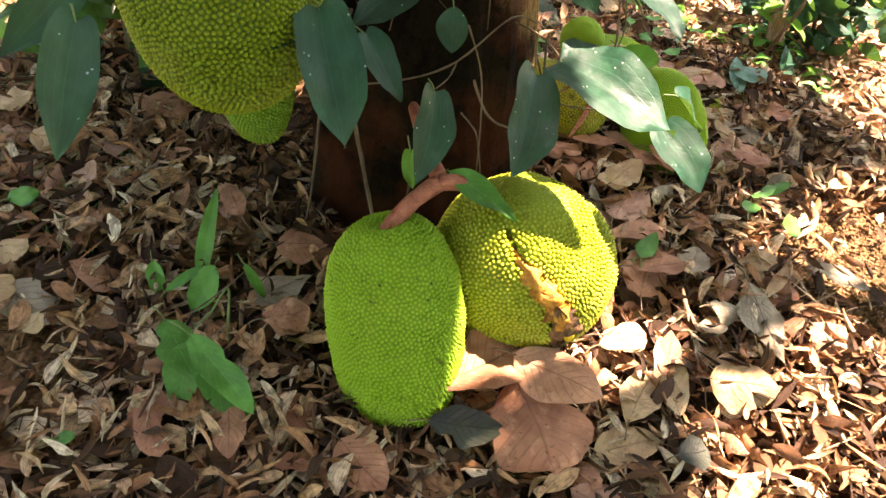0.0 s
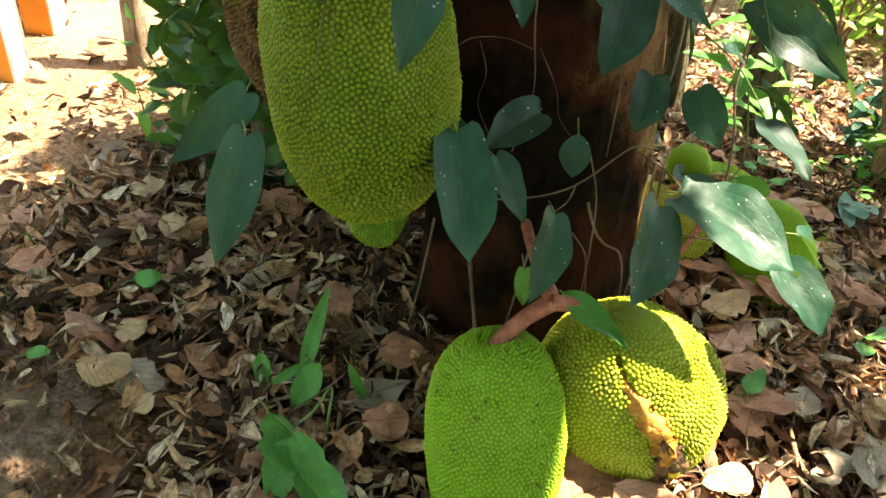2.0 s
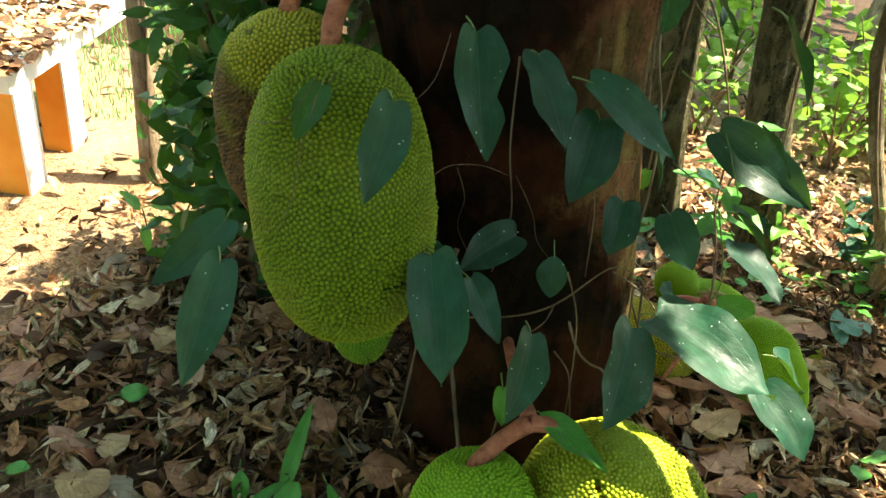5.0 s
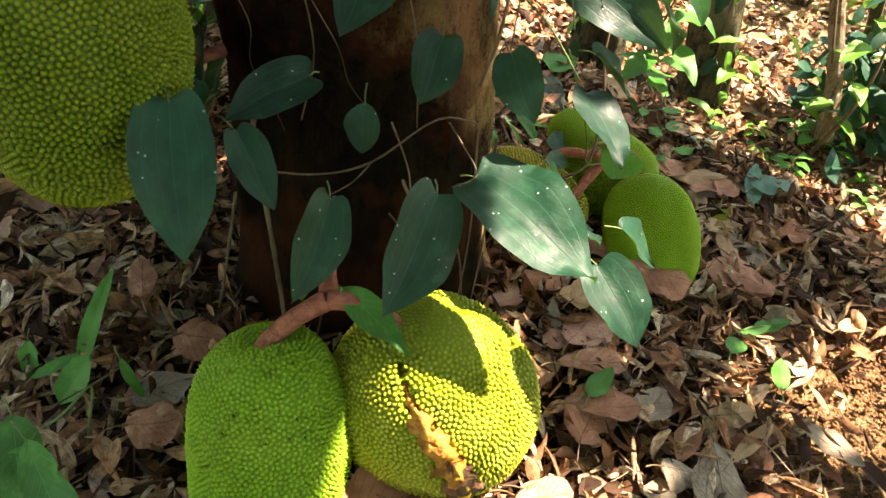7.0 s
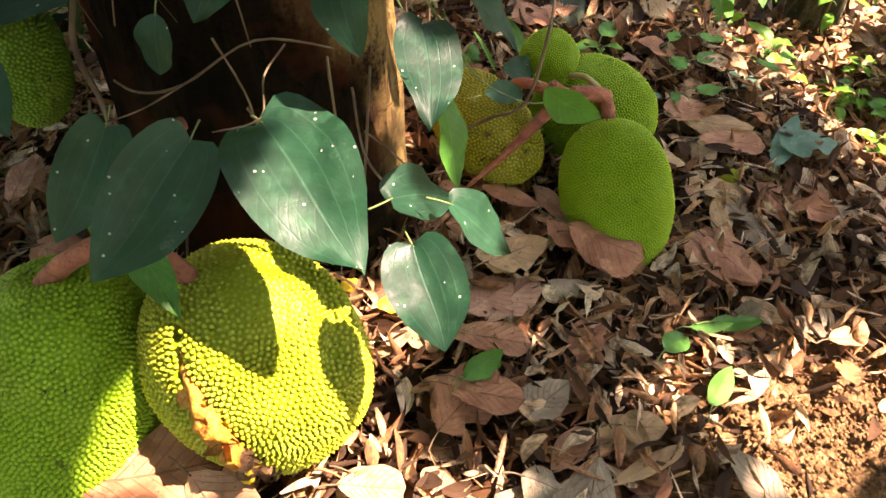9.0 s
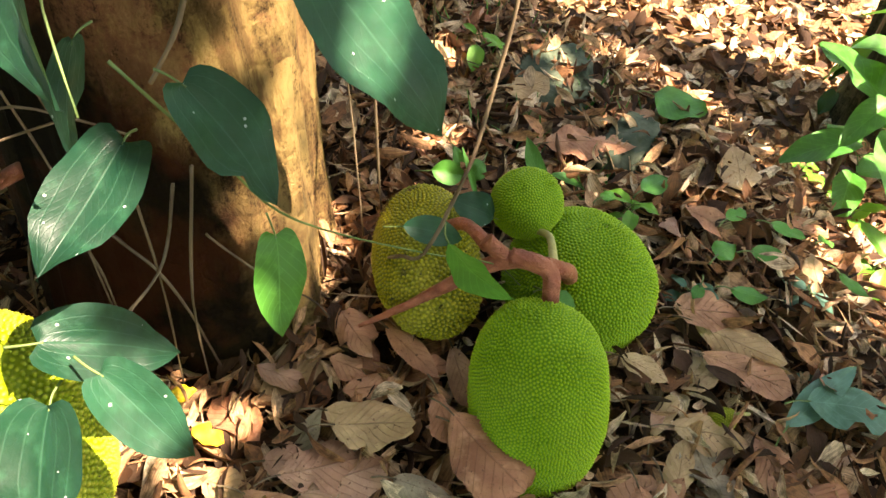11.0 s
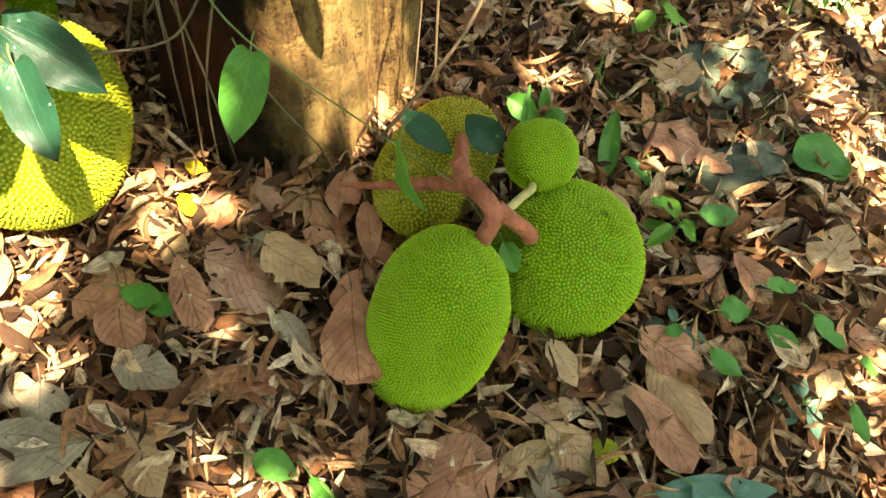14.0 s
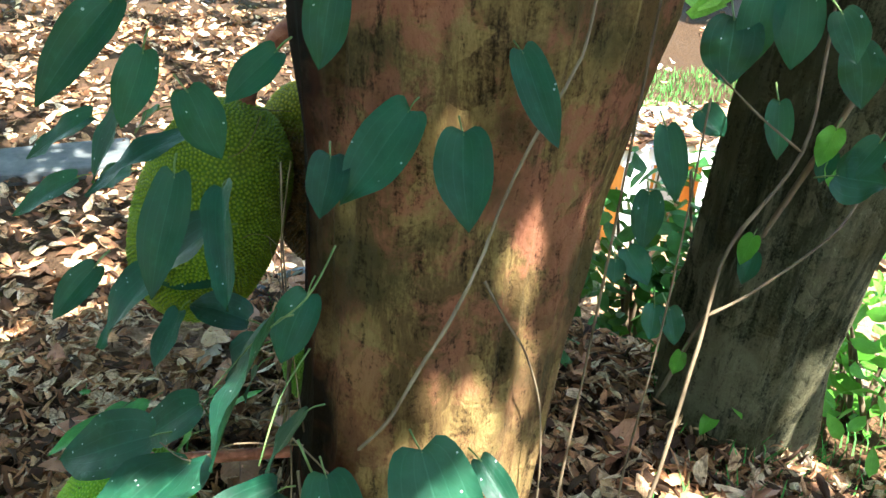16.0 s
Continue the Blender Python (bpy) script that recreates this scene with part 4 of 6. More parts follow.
stalk_part(fruit_d, [(1.002, 1.058, 0.172), (1.002, 1.044, 0.200), (0.996, 1.020, 0.226), (0.980, 1.000, 0.240)], [0.0135, 0.013, 0.013, 0.0135], label="reddish brown fruit stalk")
fruit_s = fruit((0.872, 1.116, 0.199), (0.5, -0.3, 0.8), 0.114, 0.116, 0.0048, RIND_CLEAN, 14,
                "small round green jackfruit resting on a larger one", 2.1, 0.03, proud=0.4, group="jackfruits on the ground")
stalk_part(fruit_s, [(0.912, 1.086, 0.188), (0.938, 1.077, 0.208), (0.960, 1.052, 0.226), (0.988, 1.012, 0.236)], [0.0055, 0.0060, 0.0065, 0.0075], STALK_PALE, label="thin pale fruit stalk")
# first patch is browning; the second paints dark shade on the underside
fruit_e = fruit((0.785, 0.970, 0.110), (-0.73, 0.68, -0.08), 0.300, 0.175, 0.0075, RIND_OLD, 17,
                "browning yellow jackfruit behind the others", 2.2, 0.04, rot_or_shade=lambda d: np.maximum(0.7 * patchy(d, (0.1, 0.5, 1.0), 0.55, 0.5), 0.9 * patchy(d, (0.1, -1.0, -0.5), 0.5, 0.5)), group="jackfruits on the ground")
stalk_part(fruit_e, [(0.800, 1.000, 0.180), (0.825, 0.995, 0.215), (0.855, 0.985, 0.236), (0.895, 0.972, 0.240)], [0.011, 0.0105, 0.0105, 0.012], label="brown fruit stalk")
heap = empty("fruiting_stem", (0.85, 0.98, 0.21), "thick forked reddish brown fruiting stem", "stem")
under(new("main_stem", tube("main_stem", [(0.795, 0.795, 0.118), (0.832, 0.840, 0.150), (0.872, 0.900, 0.185), (0.908, 0.950, 0.222), (0.945, 0.980, 0.247)],
                            [0.003, 0.0060, 0.0095, 0.0125, 0.0150], STALK, 12, 0.06, 4)), heap)
under(new("fork", tube("fork", [(0.930, 0.972, 0.238), (0.912, 0.968, 0.249), (0.894, 0.964, 0.262)], [0.0145, 0.0135, 0.0125], STALK, 12, 0.04, 6)), heap)

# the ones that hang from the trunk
fruit_f = fruit((0.053, 0.429, 0.689), (-0.20, 0.37, 0.91), 0.458, 0.284, 0.0084, RIND_SHADED, 20,
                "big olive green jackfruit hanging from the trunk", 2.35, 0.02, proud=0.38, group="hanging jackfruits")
stalk_part(fruit_f, [(0.008, 0.512, 0.880), (0.010, 0.53, 0.95), (0.05, 0.60, 1.05), (0.14, 0.72, 1.12)], [0.017, 0.016, 0.017, 0.02], label="reddish brown fruit stalk")
fruit_h = fruit((-0.085, 0.655, 0.70), (-0.05, -0.10, 0.97), 0.42, 0.26, 0.0085, RIND_OLD, 22,
                "old browning jackfruit hanging behind a greener one", 2.3, 0.04, rot_or_shade=lambda d: np.clip(0.95 + 0.5 * np.sin(d[:, 0] * 6 + 1) * np.sin(d[:, 2] * 5) + 0.35 * np.clip(-d[:, 0], 0, 1) - 6.0 * np.clip(d[:, 2] - 0.62, 0, 1), 0, 1), group="hanging jackfruits")
stalk_part(fruit_h, [(-0.095, 0.635, 0.89), (-0.06, 0.66, 1.0), (0.03, 0.74, 1.10), (0.12, 0.80, 1.15)], [0.016, 0.015, 0.016, 0.02], label="brown fruit stalk")
fruit_g = fruit((0.080, 0.615, 0.330), (-0.04, 0.10, 0.99), 0.235, 0.135, 0.0075, RIND_MOSSY, 25,
                "small mossy green jackfruit low on the trunk", 2.2, 0.03, group="hanging jackfruits")
stalk_part(fruit_g, [(0.07, 0.61, 0.44), (0.10, 0.64, 0.50), (0.18, 0.70, 0.53), (0.25, 0.76, 0.54)], [0.010, 0.010, 0.011, 0.012], label="brown fruit stalk")


# ---- the vine on the trunk ----
vine = empty("pepper_vine", (0.45, 0.55, 0.3), "climbing vine with glossy dark green heart-shaped leaves on the trunk", "vine")
leaf_count = [0]


def vine_leaf(bx, by, bz, px, py, pz, w, nx, ny, nz, tears=0, mat=None, shape=heart, bend=0.10, owner=None, stalk=0.028):
    leaf_count[0] += 1
    k = leaf_count[0]
    base, tip_at = Vector((bx, by, bz)), Vector((px, py, pz))
    length = (tip_at - base).length
    g = np.random.default_rng(100 + k)
    v, f, u = blade(length * 1.03, w, shape, 14, 8, g.uniform(0.12, 0.38), g.uniform(0.6, 1.8) * bend, 0.0, g.uniform(0.06, 0.13), tears, k)
    ob = new("leaf", mesh("leaf", v, f, mat or VINE_LEAF, u))
    m = frame_of(base, tip_at, (nx, ny, nz))
    turn = Matrix.Rotation(math.atan(0.8 * bend * 0.6), 4, "X")
    ob.matrix_basis = m @ turn
    who = owner or vine
    ob.parent = who
    ob.matrix_parent_inverse = Matrix.Translation(who.location).inverted()
    if stalk:
        pts = [(0, 0.004, 0), (0.1 * stalk, -0.4 * stalk, -0.15 * stalk), (0.15 * stalk, -0.9 * stalk, -0.55 * stalk)]
        pt_ob = new("petiole", tube("petiole", pts, [0.0012, 0.0012, 0.0016], GREEN_TWIG, 5))
        pt_ob.parent = ob
    return ob


vine_leaf(0.205, 0.350, 0.656, 0.246, 0.222, 0.522, 0.104, 0.30, -0.60, 0.74)
vine_leaf(0.197, 0.447, 0.626, 0.156, 0.288, 0.633, 0.083, 0.60, -0.03, 0.80)
vine_leaf(0.272, 0.385, 0.600, 0.333, 0.338, 0.522, 0.062, 0.55, -0.60, 0.58)
vine_leaf(0.343, 0.511, 0.621, 0.258, 0.400, 0.612, 0.075, 0.30, -0.40, 0.86)
vine_leaf(0.394, 0.418, 0.484, 0.379, 0.293, 0.395, 0.088, 0.56, -0.44, 0.71)
vine_leaf(0.542, 0.375, 0.558, 0.498, 0.219, 0.484, 0.107, 0.51, -0.35, 0.78)
vine_leaf(0.594, 0.437, 0.549, 0.762, 0.306, 0.530, 0.148, -0.07, -0.22, 0.97)
vine_leaf(0.794, 0.397, 0.456, 0.865, 0.306, 0.400, 0.103, 0.12, -0.45, 0.89)
vine_leaf(0.755, 0.425, 0.492, 0.812, 0.520, 0.425, 0.078, 0.62, 0.10, 0.78)
vine_leaf(0.824, 0.442, 0.494, 0.908, 0.458, 0.415, 0.064, 0.78, -0.10, 0.62)
vine_leaf(0.738, 0.572, 0.630, 0.793, 0.450, 0.607, 0.082, 0.27, -0.26, 0.93)
vine_leaf(0.813, 0.744, 0.759, 0.932, 0.788, 0.622, 0.112, 0.80, 0.02, 0.60)
vine_leaf(0.752, 0.702, 0.392, 0.803, 0.652, 0.277, 0.070, 0.90, -0.31, 0.28, mat=DRY["green"], shape=heart)
vine_leaf(0.749, 0.635, 0.663, 0.844, 0.646, 0.575, 0.083, 0.67, 0.07, 0.74, tears=1)
vine_leaf(0.729, 0.840, 0.644, 0.811, 0.878, 0.603, 0.044, 0.50, -0.17, 0.85)
vine_leaf(0.313, 0.442, 0.954, 0.356, 0.295, 0.897, 0.070, 0.18, -0.38, 0.91)
vine_leaf(0.407, 0.503, 0.906, 0.566, 0.512, 0.805, 0.073, 0.61, -0.67, 0.42)
vine_leaf(0.431, 0.493, 0.853, 0.400, 0.384, 0.772, 0.095, 0.30, -0.48, 0.83)
vine_leaf(0.517, 0.545, 0.696, 0.500, 0.482, 0.628, 0.077, 0.24, -0.61, 0.76)
vine_leaf(0.222, 0.361, 0.992, 0.257, 0.281, 0.857, 0.081, 0.38, -0.74, 0.56, tears=2)
vine_leaf(0.134, 0.264, 0.921, 0.128, 0.141, 0.845, 0.062, 0.41, -0.42, 0.81)
vine_leaf(0.028, 0.352, 0.893, 0.006, 0.296, 0.838, 0.046, 0.13, -0.64, 0.76, mat=CLIMBER_LEAF)
vine_leaf(-0.048, 0.156, 0.724, -0.051, 0.019, 0.646, 0.063, 0.51, -0.38, 0.77)
vine_leaf(-0.075, 0.257, 0.722, -0.130, 0.155, 0.676, 0.058, 0.56, -0.38, 0.73)
vine_leaf(0.646, 0.580, 0.830, 0.798, 0.499, 0.756, 0.095, -0.16, -0.81, 0.56)
vine_leaf(0.621, 0.609, 0.654, 0.665, 0.539, 0.588, 0.078, -0.23, -0.74, 0.63)
vine_leaf(0.421, 0.528, 0.580, 0.422, 0.500, 0.510, 0.055, -0.10, -0.70, 0.70, shape=oval)
vine_leaf(0.363, 0.388, 0.381, 0.370, 0.349, 0.330, 0.037, -0.10, -0.80, 0.59, mat=BRIGHT_LEAF)
vine_leaf(0.425, 0.350, 0.374, 0.541, 0.270, 0.345, 0.052, -0.04, -0.28, 0.96, mat=DRY["green"], shape=lance)
vine_leaf(0.645, 0.807, 1.079, 0.713, 0.802, 0.991, 0.072, 0.78, -0.16, 0.61)
vine_leaf(0.592, 0.658, 1.032, 0.646, 0.644, 0.979, 0.054, 0.70, -0.01, 0.71)
vine_leaf(0.577, 0.754, 1.082, 0.635, 0.667, 0.994, 0.077, 0.77, -0.12, 0.63)
vine_leaf(0.546, 0.896, 1.145, 0.619, 0.931, 1.051, 0.052, 0.80, -0.21, 0.55)
vine_leaf(0.676, 0.664, 1.246, 0.694, 0.645, 1.169, 0.049, 0.96, -0.11, 0.25)
vine_leaf(0.651, 0.488, 1.039, 0.719, 0.457, 0.927, 0.052, 0.86, 0.09, 0.50)
vine_leaf(0.546, 0.601, 1.145, 0.567, 0.540, 1.092, 0.046, 0.87, -0.12, 0.48)
vine_leaf(0.651, 0.456, 1.223, 0.697, 0.381, 1.139, 0.048, 0.90, 0.07, 0.43)
vine_leaf(0.610, 0.468, 1.163, 0.640, 0.440, 1.091, 0.045, 0.93, 0.07, 0.36)
vine_leaf(0.628, 0.380, 0.915, 0.670, 0.334, 0.876, 0.039, 0.74, 0.11, 0.66)
vine_leaf(0.474, 0.483, 1.076, 0.500, 0.518, 0.993, 0.065, 0.89, 0.25, 0.38)
vine_leaf(0.548, 0.621, 0.806, 0.587, 0.573, 0.721, 0.067, 0.85, -0.18, 0.50)
vine_leaf(0.575, 1.151, 1.194, 0.596, 1.152, 1.117, 0.077, 0.86, -0.46, 0.24)
vine_leaf(0.585, 1.179, 1.230, 0.600, 1.172, 1.146, 0.055, 0.83, -0.53, 0.19)
vine_leaf(0.540, 1.111, 1.040, 0.586, 1.122, 0.951, 0.046, 0.85, -0.35, 0.40)
vine_leaf(0.526, 1.113, 0.935, 0.562, 1.104, 0.862, 0.049, 0.81, -0.39, 0.44)
vine_leaf(0.553, 1.082, 0.858, 0.591, 1.104, 0.818, 0.045, 0.77, -0.23, 0.60)
vine_leaf(0.575, 1.134, 0.769, 0.601, 1.123, 0.726, 0.038, 0.73, -0.41, 0.55)
vine_leaf(0.585, 1.152, 0.770, 0.620, 1.155, 0.728, 0.038, 0.74, -0.34, 0.58)
vine_leaf(0.605, 1.210, 1.234, 0.626, 1.210, 1.146, 0.061, 0.83, -0.52, 0.20)
vine_leaf(0.583, 1.327, 1.162, 0.615, 1.338, 1.091, 0.058, 0.81, -0.51, 0.28)
vine_leaf(0.632, 1.316, 1.004, 0.672, 1.360, 1.005, 0.081, 0.55, -0.52, 0.65)
vine_leaf(0.636, 1.247, 1.215, 0.665, 1.266, 1.164, 0.046, 0.84, -0.44, 0.31)
vine_leaf(0.595, 1.230, 1.093, 0.621, 1.230, 1.026, 0.037, 0.81, -0.49, 0.32)
vine_leaf(0.510, 1.173, 1.052, 0.537, 1.200, 1.024, 0.047, 0.81, -0.28, 0.52)
vine_leaf(0.571, 1.059, 0.851, 0.587, 1.053, 0.823, 0.033, 0.78, -0.37, 0.51)
vine_leaf(0.644, 1.355, 1.056, 0.643, 1.327, 1.001, 0.044, 0.60, -0.71, 0.36)


def vine_stem(points, radius, mat=TWIG):
    n = len(points)
    under(new("stem", tube("stem", points, [0.52 * radius * (1 - 0.35 * k / (n - 1)) for k in range(n)], mat, 7, 0.14, n)), vine)


vine_stem([(0.26, 0.60, 0.36), (0.36, 0.53, 0.43), (0.44, 0.52, 0.48), (0.53, 0.56, 0.55), (0.60, 0.64, 0.50)], 0.0042)
vine_stem([(0.44, 0.52, 0.48), (0.42, 0.46, 0.485), (0.394, 0.42, 0.488)], 0.003)
vine_stem([(0.55, 0.60, 0.52), (0.57, 0.50, 0.555), (0.594, 0.437, 0.553), (0.56, 0.39, 0.562)], 0.003)
vine_stem([(0.62, 0.66, 0.42), (0.66, 0.60, 0.36), (0.72, 0.52, 0.40), (0.78, 0.44, 0.47)], 0.0045)
vine_stem([(0.72, 0.92, 0.10), (0.80, 0.88, 0.22), (0.86, 0.86, 0.30), (0.866, 0.93, 0.41), (0.85, 0.99, 0.50), (0.84, 1.03, 0.66), (0.775, 1.085, 0.85),
           (0.72, 1.128, 0.953), (0.671, 1.225, 1.055), (0.598, 1.27, 1.18), (0.50, 1.30, 1.5)], 0.006)
vine_stem([(0.755, 1.10, 0.88), (0.73, 1.18, 0.90), (0.69, 1.30, 0.96), (0.62, 1.38, 1.02)], 0.0042)
vine_stem([(0.671, 1.225, 1.055), (0.66, 1.16, 1.10), (0.68, 1.08, 1.16)], 0.003)
vine_stem([(0.68, 1.10, 0.30), (0.67, 1.09, 0.50), (0.66, 1.10, 0.66), (0.63, 1.12, 0.85), (0.60, 1.13, 1.1)], 0.004)
vine_stem([(0.70, 0.60, 0.68), (0.76, 0.65, 0.56), (0.80, 0.70, 0.46), (0.86, 0.86, 0.30), (0.92, 0.95, 0.24), (0.95, 1.0, 0.16)], 0.0032, GREEN_TWIG)
vine_stem([(0.592, 0.685, 0.543), (0.609, 0.727, 0.611), (0.612, 0.770, 0.706), (0.604, 0.814, 0.786), (0.585, 0.854, 0.867), (0.575, 0.881, 0.95), (0.578, 0.912, 1.038), (0.572, 0.956, 1.126), (0.556, 0.978, 1.206), (0.46, 1.04, 1.6)], 0.0060, TWIG_PALE)
vine_stem([(0.578, 0.866, 0.83), (0.592, 0.900, 0.766), (0.584, 0.939, 0.695), (0.580, 0.977, 0.563), (0.60, 0.985, 0.35), (0.66, 0.95, 0.05)], 0.0040)
vine_stem([(0.49, 0.585, 0.40), (0.522, 0.590, 0.333), (0.555, 0.602, 0.292), (0.595, 0.612, 0.265), (0.625, 0.622, 0.18), (0.65, 0.63, 0.03)], 0.0055)
vine_stem([(0.475, 0.575, 0.33), (0.510, 0.568, 0.29), (0.527, 0.566, 0.232), (0.541, 0.558, 0.162), (0.56, 0.55, 0.03)], 0.0040)
vine_stem([(0.635, 0.675, 0.32), (0.660, 0.690, 0.285), (0.690, 0.725, 0.215), (0.715, 0.78, 0.12), (0.73, 0.80, 0.05)], 0.0036)
vine_stem([(0.46, 0.575, 0.52), (0.50, 0.575, 0.42), (0.52, 0.565, 0.28), (0.53, 0.555, 0.12), (0.535, 0.55, 0.02)], 0.0036)
vine_stem([(0.66, 1.00, 0.02), (0.64, 1.00, 0.35), (0.60, 1.03, 0.75), (0.56, 1.06, 1.3)], 0.005)
vine_stem([(0.25, 0.60, 0.52), (0.24, 0.57, 0.44), (0.26, 0.56, 0.34), (0.29, 0.52, 0.22), (0.32, 0.47, 0.10), (0.335, 0.44, 0.01)], 0.010)
vine_stem([(0.40, 0.57, 0.30), (0.385, 0.52, 0.18), (0.37, 0.49, 0.02)], 0.006)
vine_stem([(0.20, 0.60, 0.30), (0.19, 0.55, 0.16), (0.17, 0.52, 0.01)], 0.006)
vine_stem([(0.30, 0.60, 0.90), (0.31, 0.575, 0.75), (0.335, 0.575, 0.62), (0.32, 0.57, 0.50)], 0.0035)
vine_stem([(0.42, 0.59, 0.95), (0.44, 0.585, 0.80), (0.48, 0.59, 0.66), (0.50, 0.60, 0.50)], 0.0035)
vine_stem([(0.60, 0.62, 0.75), (0.66, 0.58, 0.72), (0.72, 0.55, 0.66)], 0.003, GREEN_TWIG)
vine_stem([(0.58, 0.66, 0.90), (0.64, 0.62, 0.86), (0.66, 0.56, 0.82), (0.68, 0.50, 0.76)], 0.003, GREEN_TWIG)
vine_stem([(0.20, 0.50, 0.05), (0.12, 0.42, 0.09), (0.05, 0.30, 0.11), (-0.01, 0.22, 0.12)], 0.0038)
vine_stem([(0.62, 0.78, 0.02), (0.70, 0.64, 0.05), (0.74, 0.58, 0.07)], 0.004)
vine_stem([(0.64, 0.68, 0.45), (0.655, 0.62, 0.25), (0.66, 0.60, 0.05)], 0.0045)
vine_stem([(0.60, 0.62, 0.50), (0.625, 0.60, 0.28), (0.63, 0.57, 0.03)], 0.004)

vine_stem([(0.185, 0.500, 0.697), (0.193, 0.520, 0.709), (0.218, 0.550, 0.714), (0.269, 0.570, 0.712), (0.317, 0.580, 0.696)], 0.0016)
vine_stem([(0.226, 0.550, 0.711), (0.247, 0.560, 0.651), (0.243, 0.570, 0.587), (0.273, 0.570, 0.526), (0.294, 0.570, 0.473)], 0.0016)
vine_stem([(0.329, 0.570, 0.703), (0.371, 0.570, 0.635), (0.390, 0.570, 0.580), (0.425, 0.560, 0.545)], 0.0016)
vine_stem([(0.048, 0.600, 0.893), (0.045, 0.400, 0.906), (0.024, 0.360, 0.877)], 0.0016)
vine_stem([(0.027, 0.330, 0.889), (0.015, 0.300, 0.825), (0.008, 0.290, 0.758), (-0.014, 0.300, 0.685)], 0.0016)
vine_stem([(0.185, 0.550, 0.934), (0.172, 0.520, 0.872), (0.145, 0.480, 0.842), (0.126, 0.450, 0.837)], 0.0016)
vine_stem([(-0.066, 0.330, 0.837), (-0.021, 0.290, 0.857), (0.004, 0.285, 0.875), (0.035, 0.300, 0.926)], 0.0016)

def extra_vine_leaves():
    """More leaves of the same vine, in the dark round the trunk and above."""
    g = np.random.default_rng(31)
    for k in range(34):
        z = g.uniform(0.35, 1.5)
        a = g.uniform(2.4, 3.7)
        cx, cy = np.interp(z, (0, 0.5, 0.85, 1.2, 1.7), (0.42, 0.40, 0.34, 0.29, 0.22)), np.interp(z, (0, 0.5, 0.85, 1.2, 1.7), (0.75, 0.82, 0.85, 0.89, 0.95))
        r = g.uniform(0.26, 0.36)
        b = np.array((cx + r * math.cos(a), cy + r * math.sin(a), z))
        out = np.array((math.cos(a), math.sin(a), 0.25))
        side = np.array((-math.sin(a), math.cos(a), 0)) * g.normal(0, 0.5)
        L = g.uniform(0.08, 0.15)
        t = b + L * (0.35 * out + side + np.array((0, 0, -0.9))) / np.linalg.norm(0.35 * out + side + np.array((0, 0, -0.9)))
        vine_leaf(*b, *t, L * g.uniform(0.55, 0.7), *out, tears=int(g.random() < 0.2))


extra_vine_leaves()

# ---- fallen and loose leaves, each where it lies ----
LABELS = {
    "brown": "dry reddish brown fallen leaf on the litter",
    "tan": "dry pale tan fallen leaf on the litter",
    "pink": "dry pinkish fallen leaf on the litter",
    "grey": "dry greyish curled fallen leaf on the litter",
    "dark": "blackened rotting leaf among the litter",
    "green": "small fresh green leaf on the litter",
    "teal": "faded bluish green leaf on the litter",
}
fall_count = [0]


def fallen(kind, ax, ay, bx, by, w, z):
    fall_count[0] += 1
    k = fall_count[0]
    g = np.random.default_rng(500 + k)
    L = math.hypot(bx - ax, by - ay)
    shape = {"green": oval, "teal": oval, "grey": lance}.get(kind, (oval, obovate)[k % 2])
    curl = {"grey": 0.9, "tan": 0.3}.get(kind, 0.12)
    v, f, u = blade(L, w, shape, 12, 8, g.uniform(-0.25, 0.25), g.uniform(-0.15, 0.15), g.uniform(-0.2, 1.0) * curl, g.uniform(0.05, 0.11), int(g.random() < 0.3), 900 + k, 0.0 if kind in ("green", "teal") else 0.06)
    v = v - np.array((0, 0, v[:, 2].min()))
    ob = new("fallen_leaf", mesh("fallen_leaf", v, f, DRY[kind], u))
    z = z + 0.022
    lift = float(height(ax, ay)) + z
    n = (g.normal(0, 0.12), g.normal(0, 0.12), 1.0)
    ob.matrix_basis = frame_of((ax, ay, lift), (bx, by, float(height(bx, by)) + z), n)
    z0 = float(v[4, 2])
    long = 0.018 + 0.12 * L
    stalk = new("petiole", tube("petiole", [(0, 0.006, z0), (0.1 * long, -0.5 * long, z0 + 0.003), (0.25 * long, -long, z0)], [0.0016, 0.0013, 0.0018], GREEN_TWIG if kind in ("green", "teal") else TWIG, 5))
    stalk.parent = ob
    return tagged(ob, LABELS[kind], "leaf", "fallen leaves")


fallen("brown", 0.418, 0.088, 0.600, 0.185, 0.125, 0.075)
fallen("brown", 0.568, 0.156, 0.715, 0.063, 0.108, 0.090)
fallen("brown", 0.573, 0.133, 0.614, -0.068, 0.176, 0.050)
fallen("tan", 0.958, 0.138, 1.084, 0.108, 0.114, 0.030)
fallen("brown", 0.113, 0.249, 0.198, 0.219, 0.085, 0.060)
fallen("brown", 0.069, 0.093, 0.088, -0.023, 0.057, 0.030)
fallen("brown", -0.085, 0.114, -0.018, -0.022, 0.052, 0.030)
fallen("brown", 0.260, 0.018, 0.336, -0.075, 0.089, 0.030)
fallen("tan", 0.771, 0.040, 0.860, 0.163, 0.080, 0.030)
fallen("tan", 0.877, 0.058, 0.897, 0.244, 0.065, 0.040)
fallen("tan", 1.666, 1.124, 1.887, 1.192, 0.088, 0.030)
fallen("brown", 0.123, 0.438, 0.214, 0.450, 0.088, 0.040)
fallen("tan", -0.400, 0.428, -0.346, 0.431, 0.051, 0.030)
fallen("tan", 0.699, -0.010, 0.841, 0.023, 0.076, 0.020)
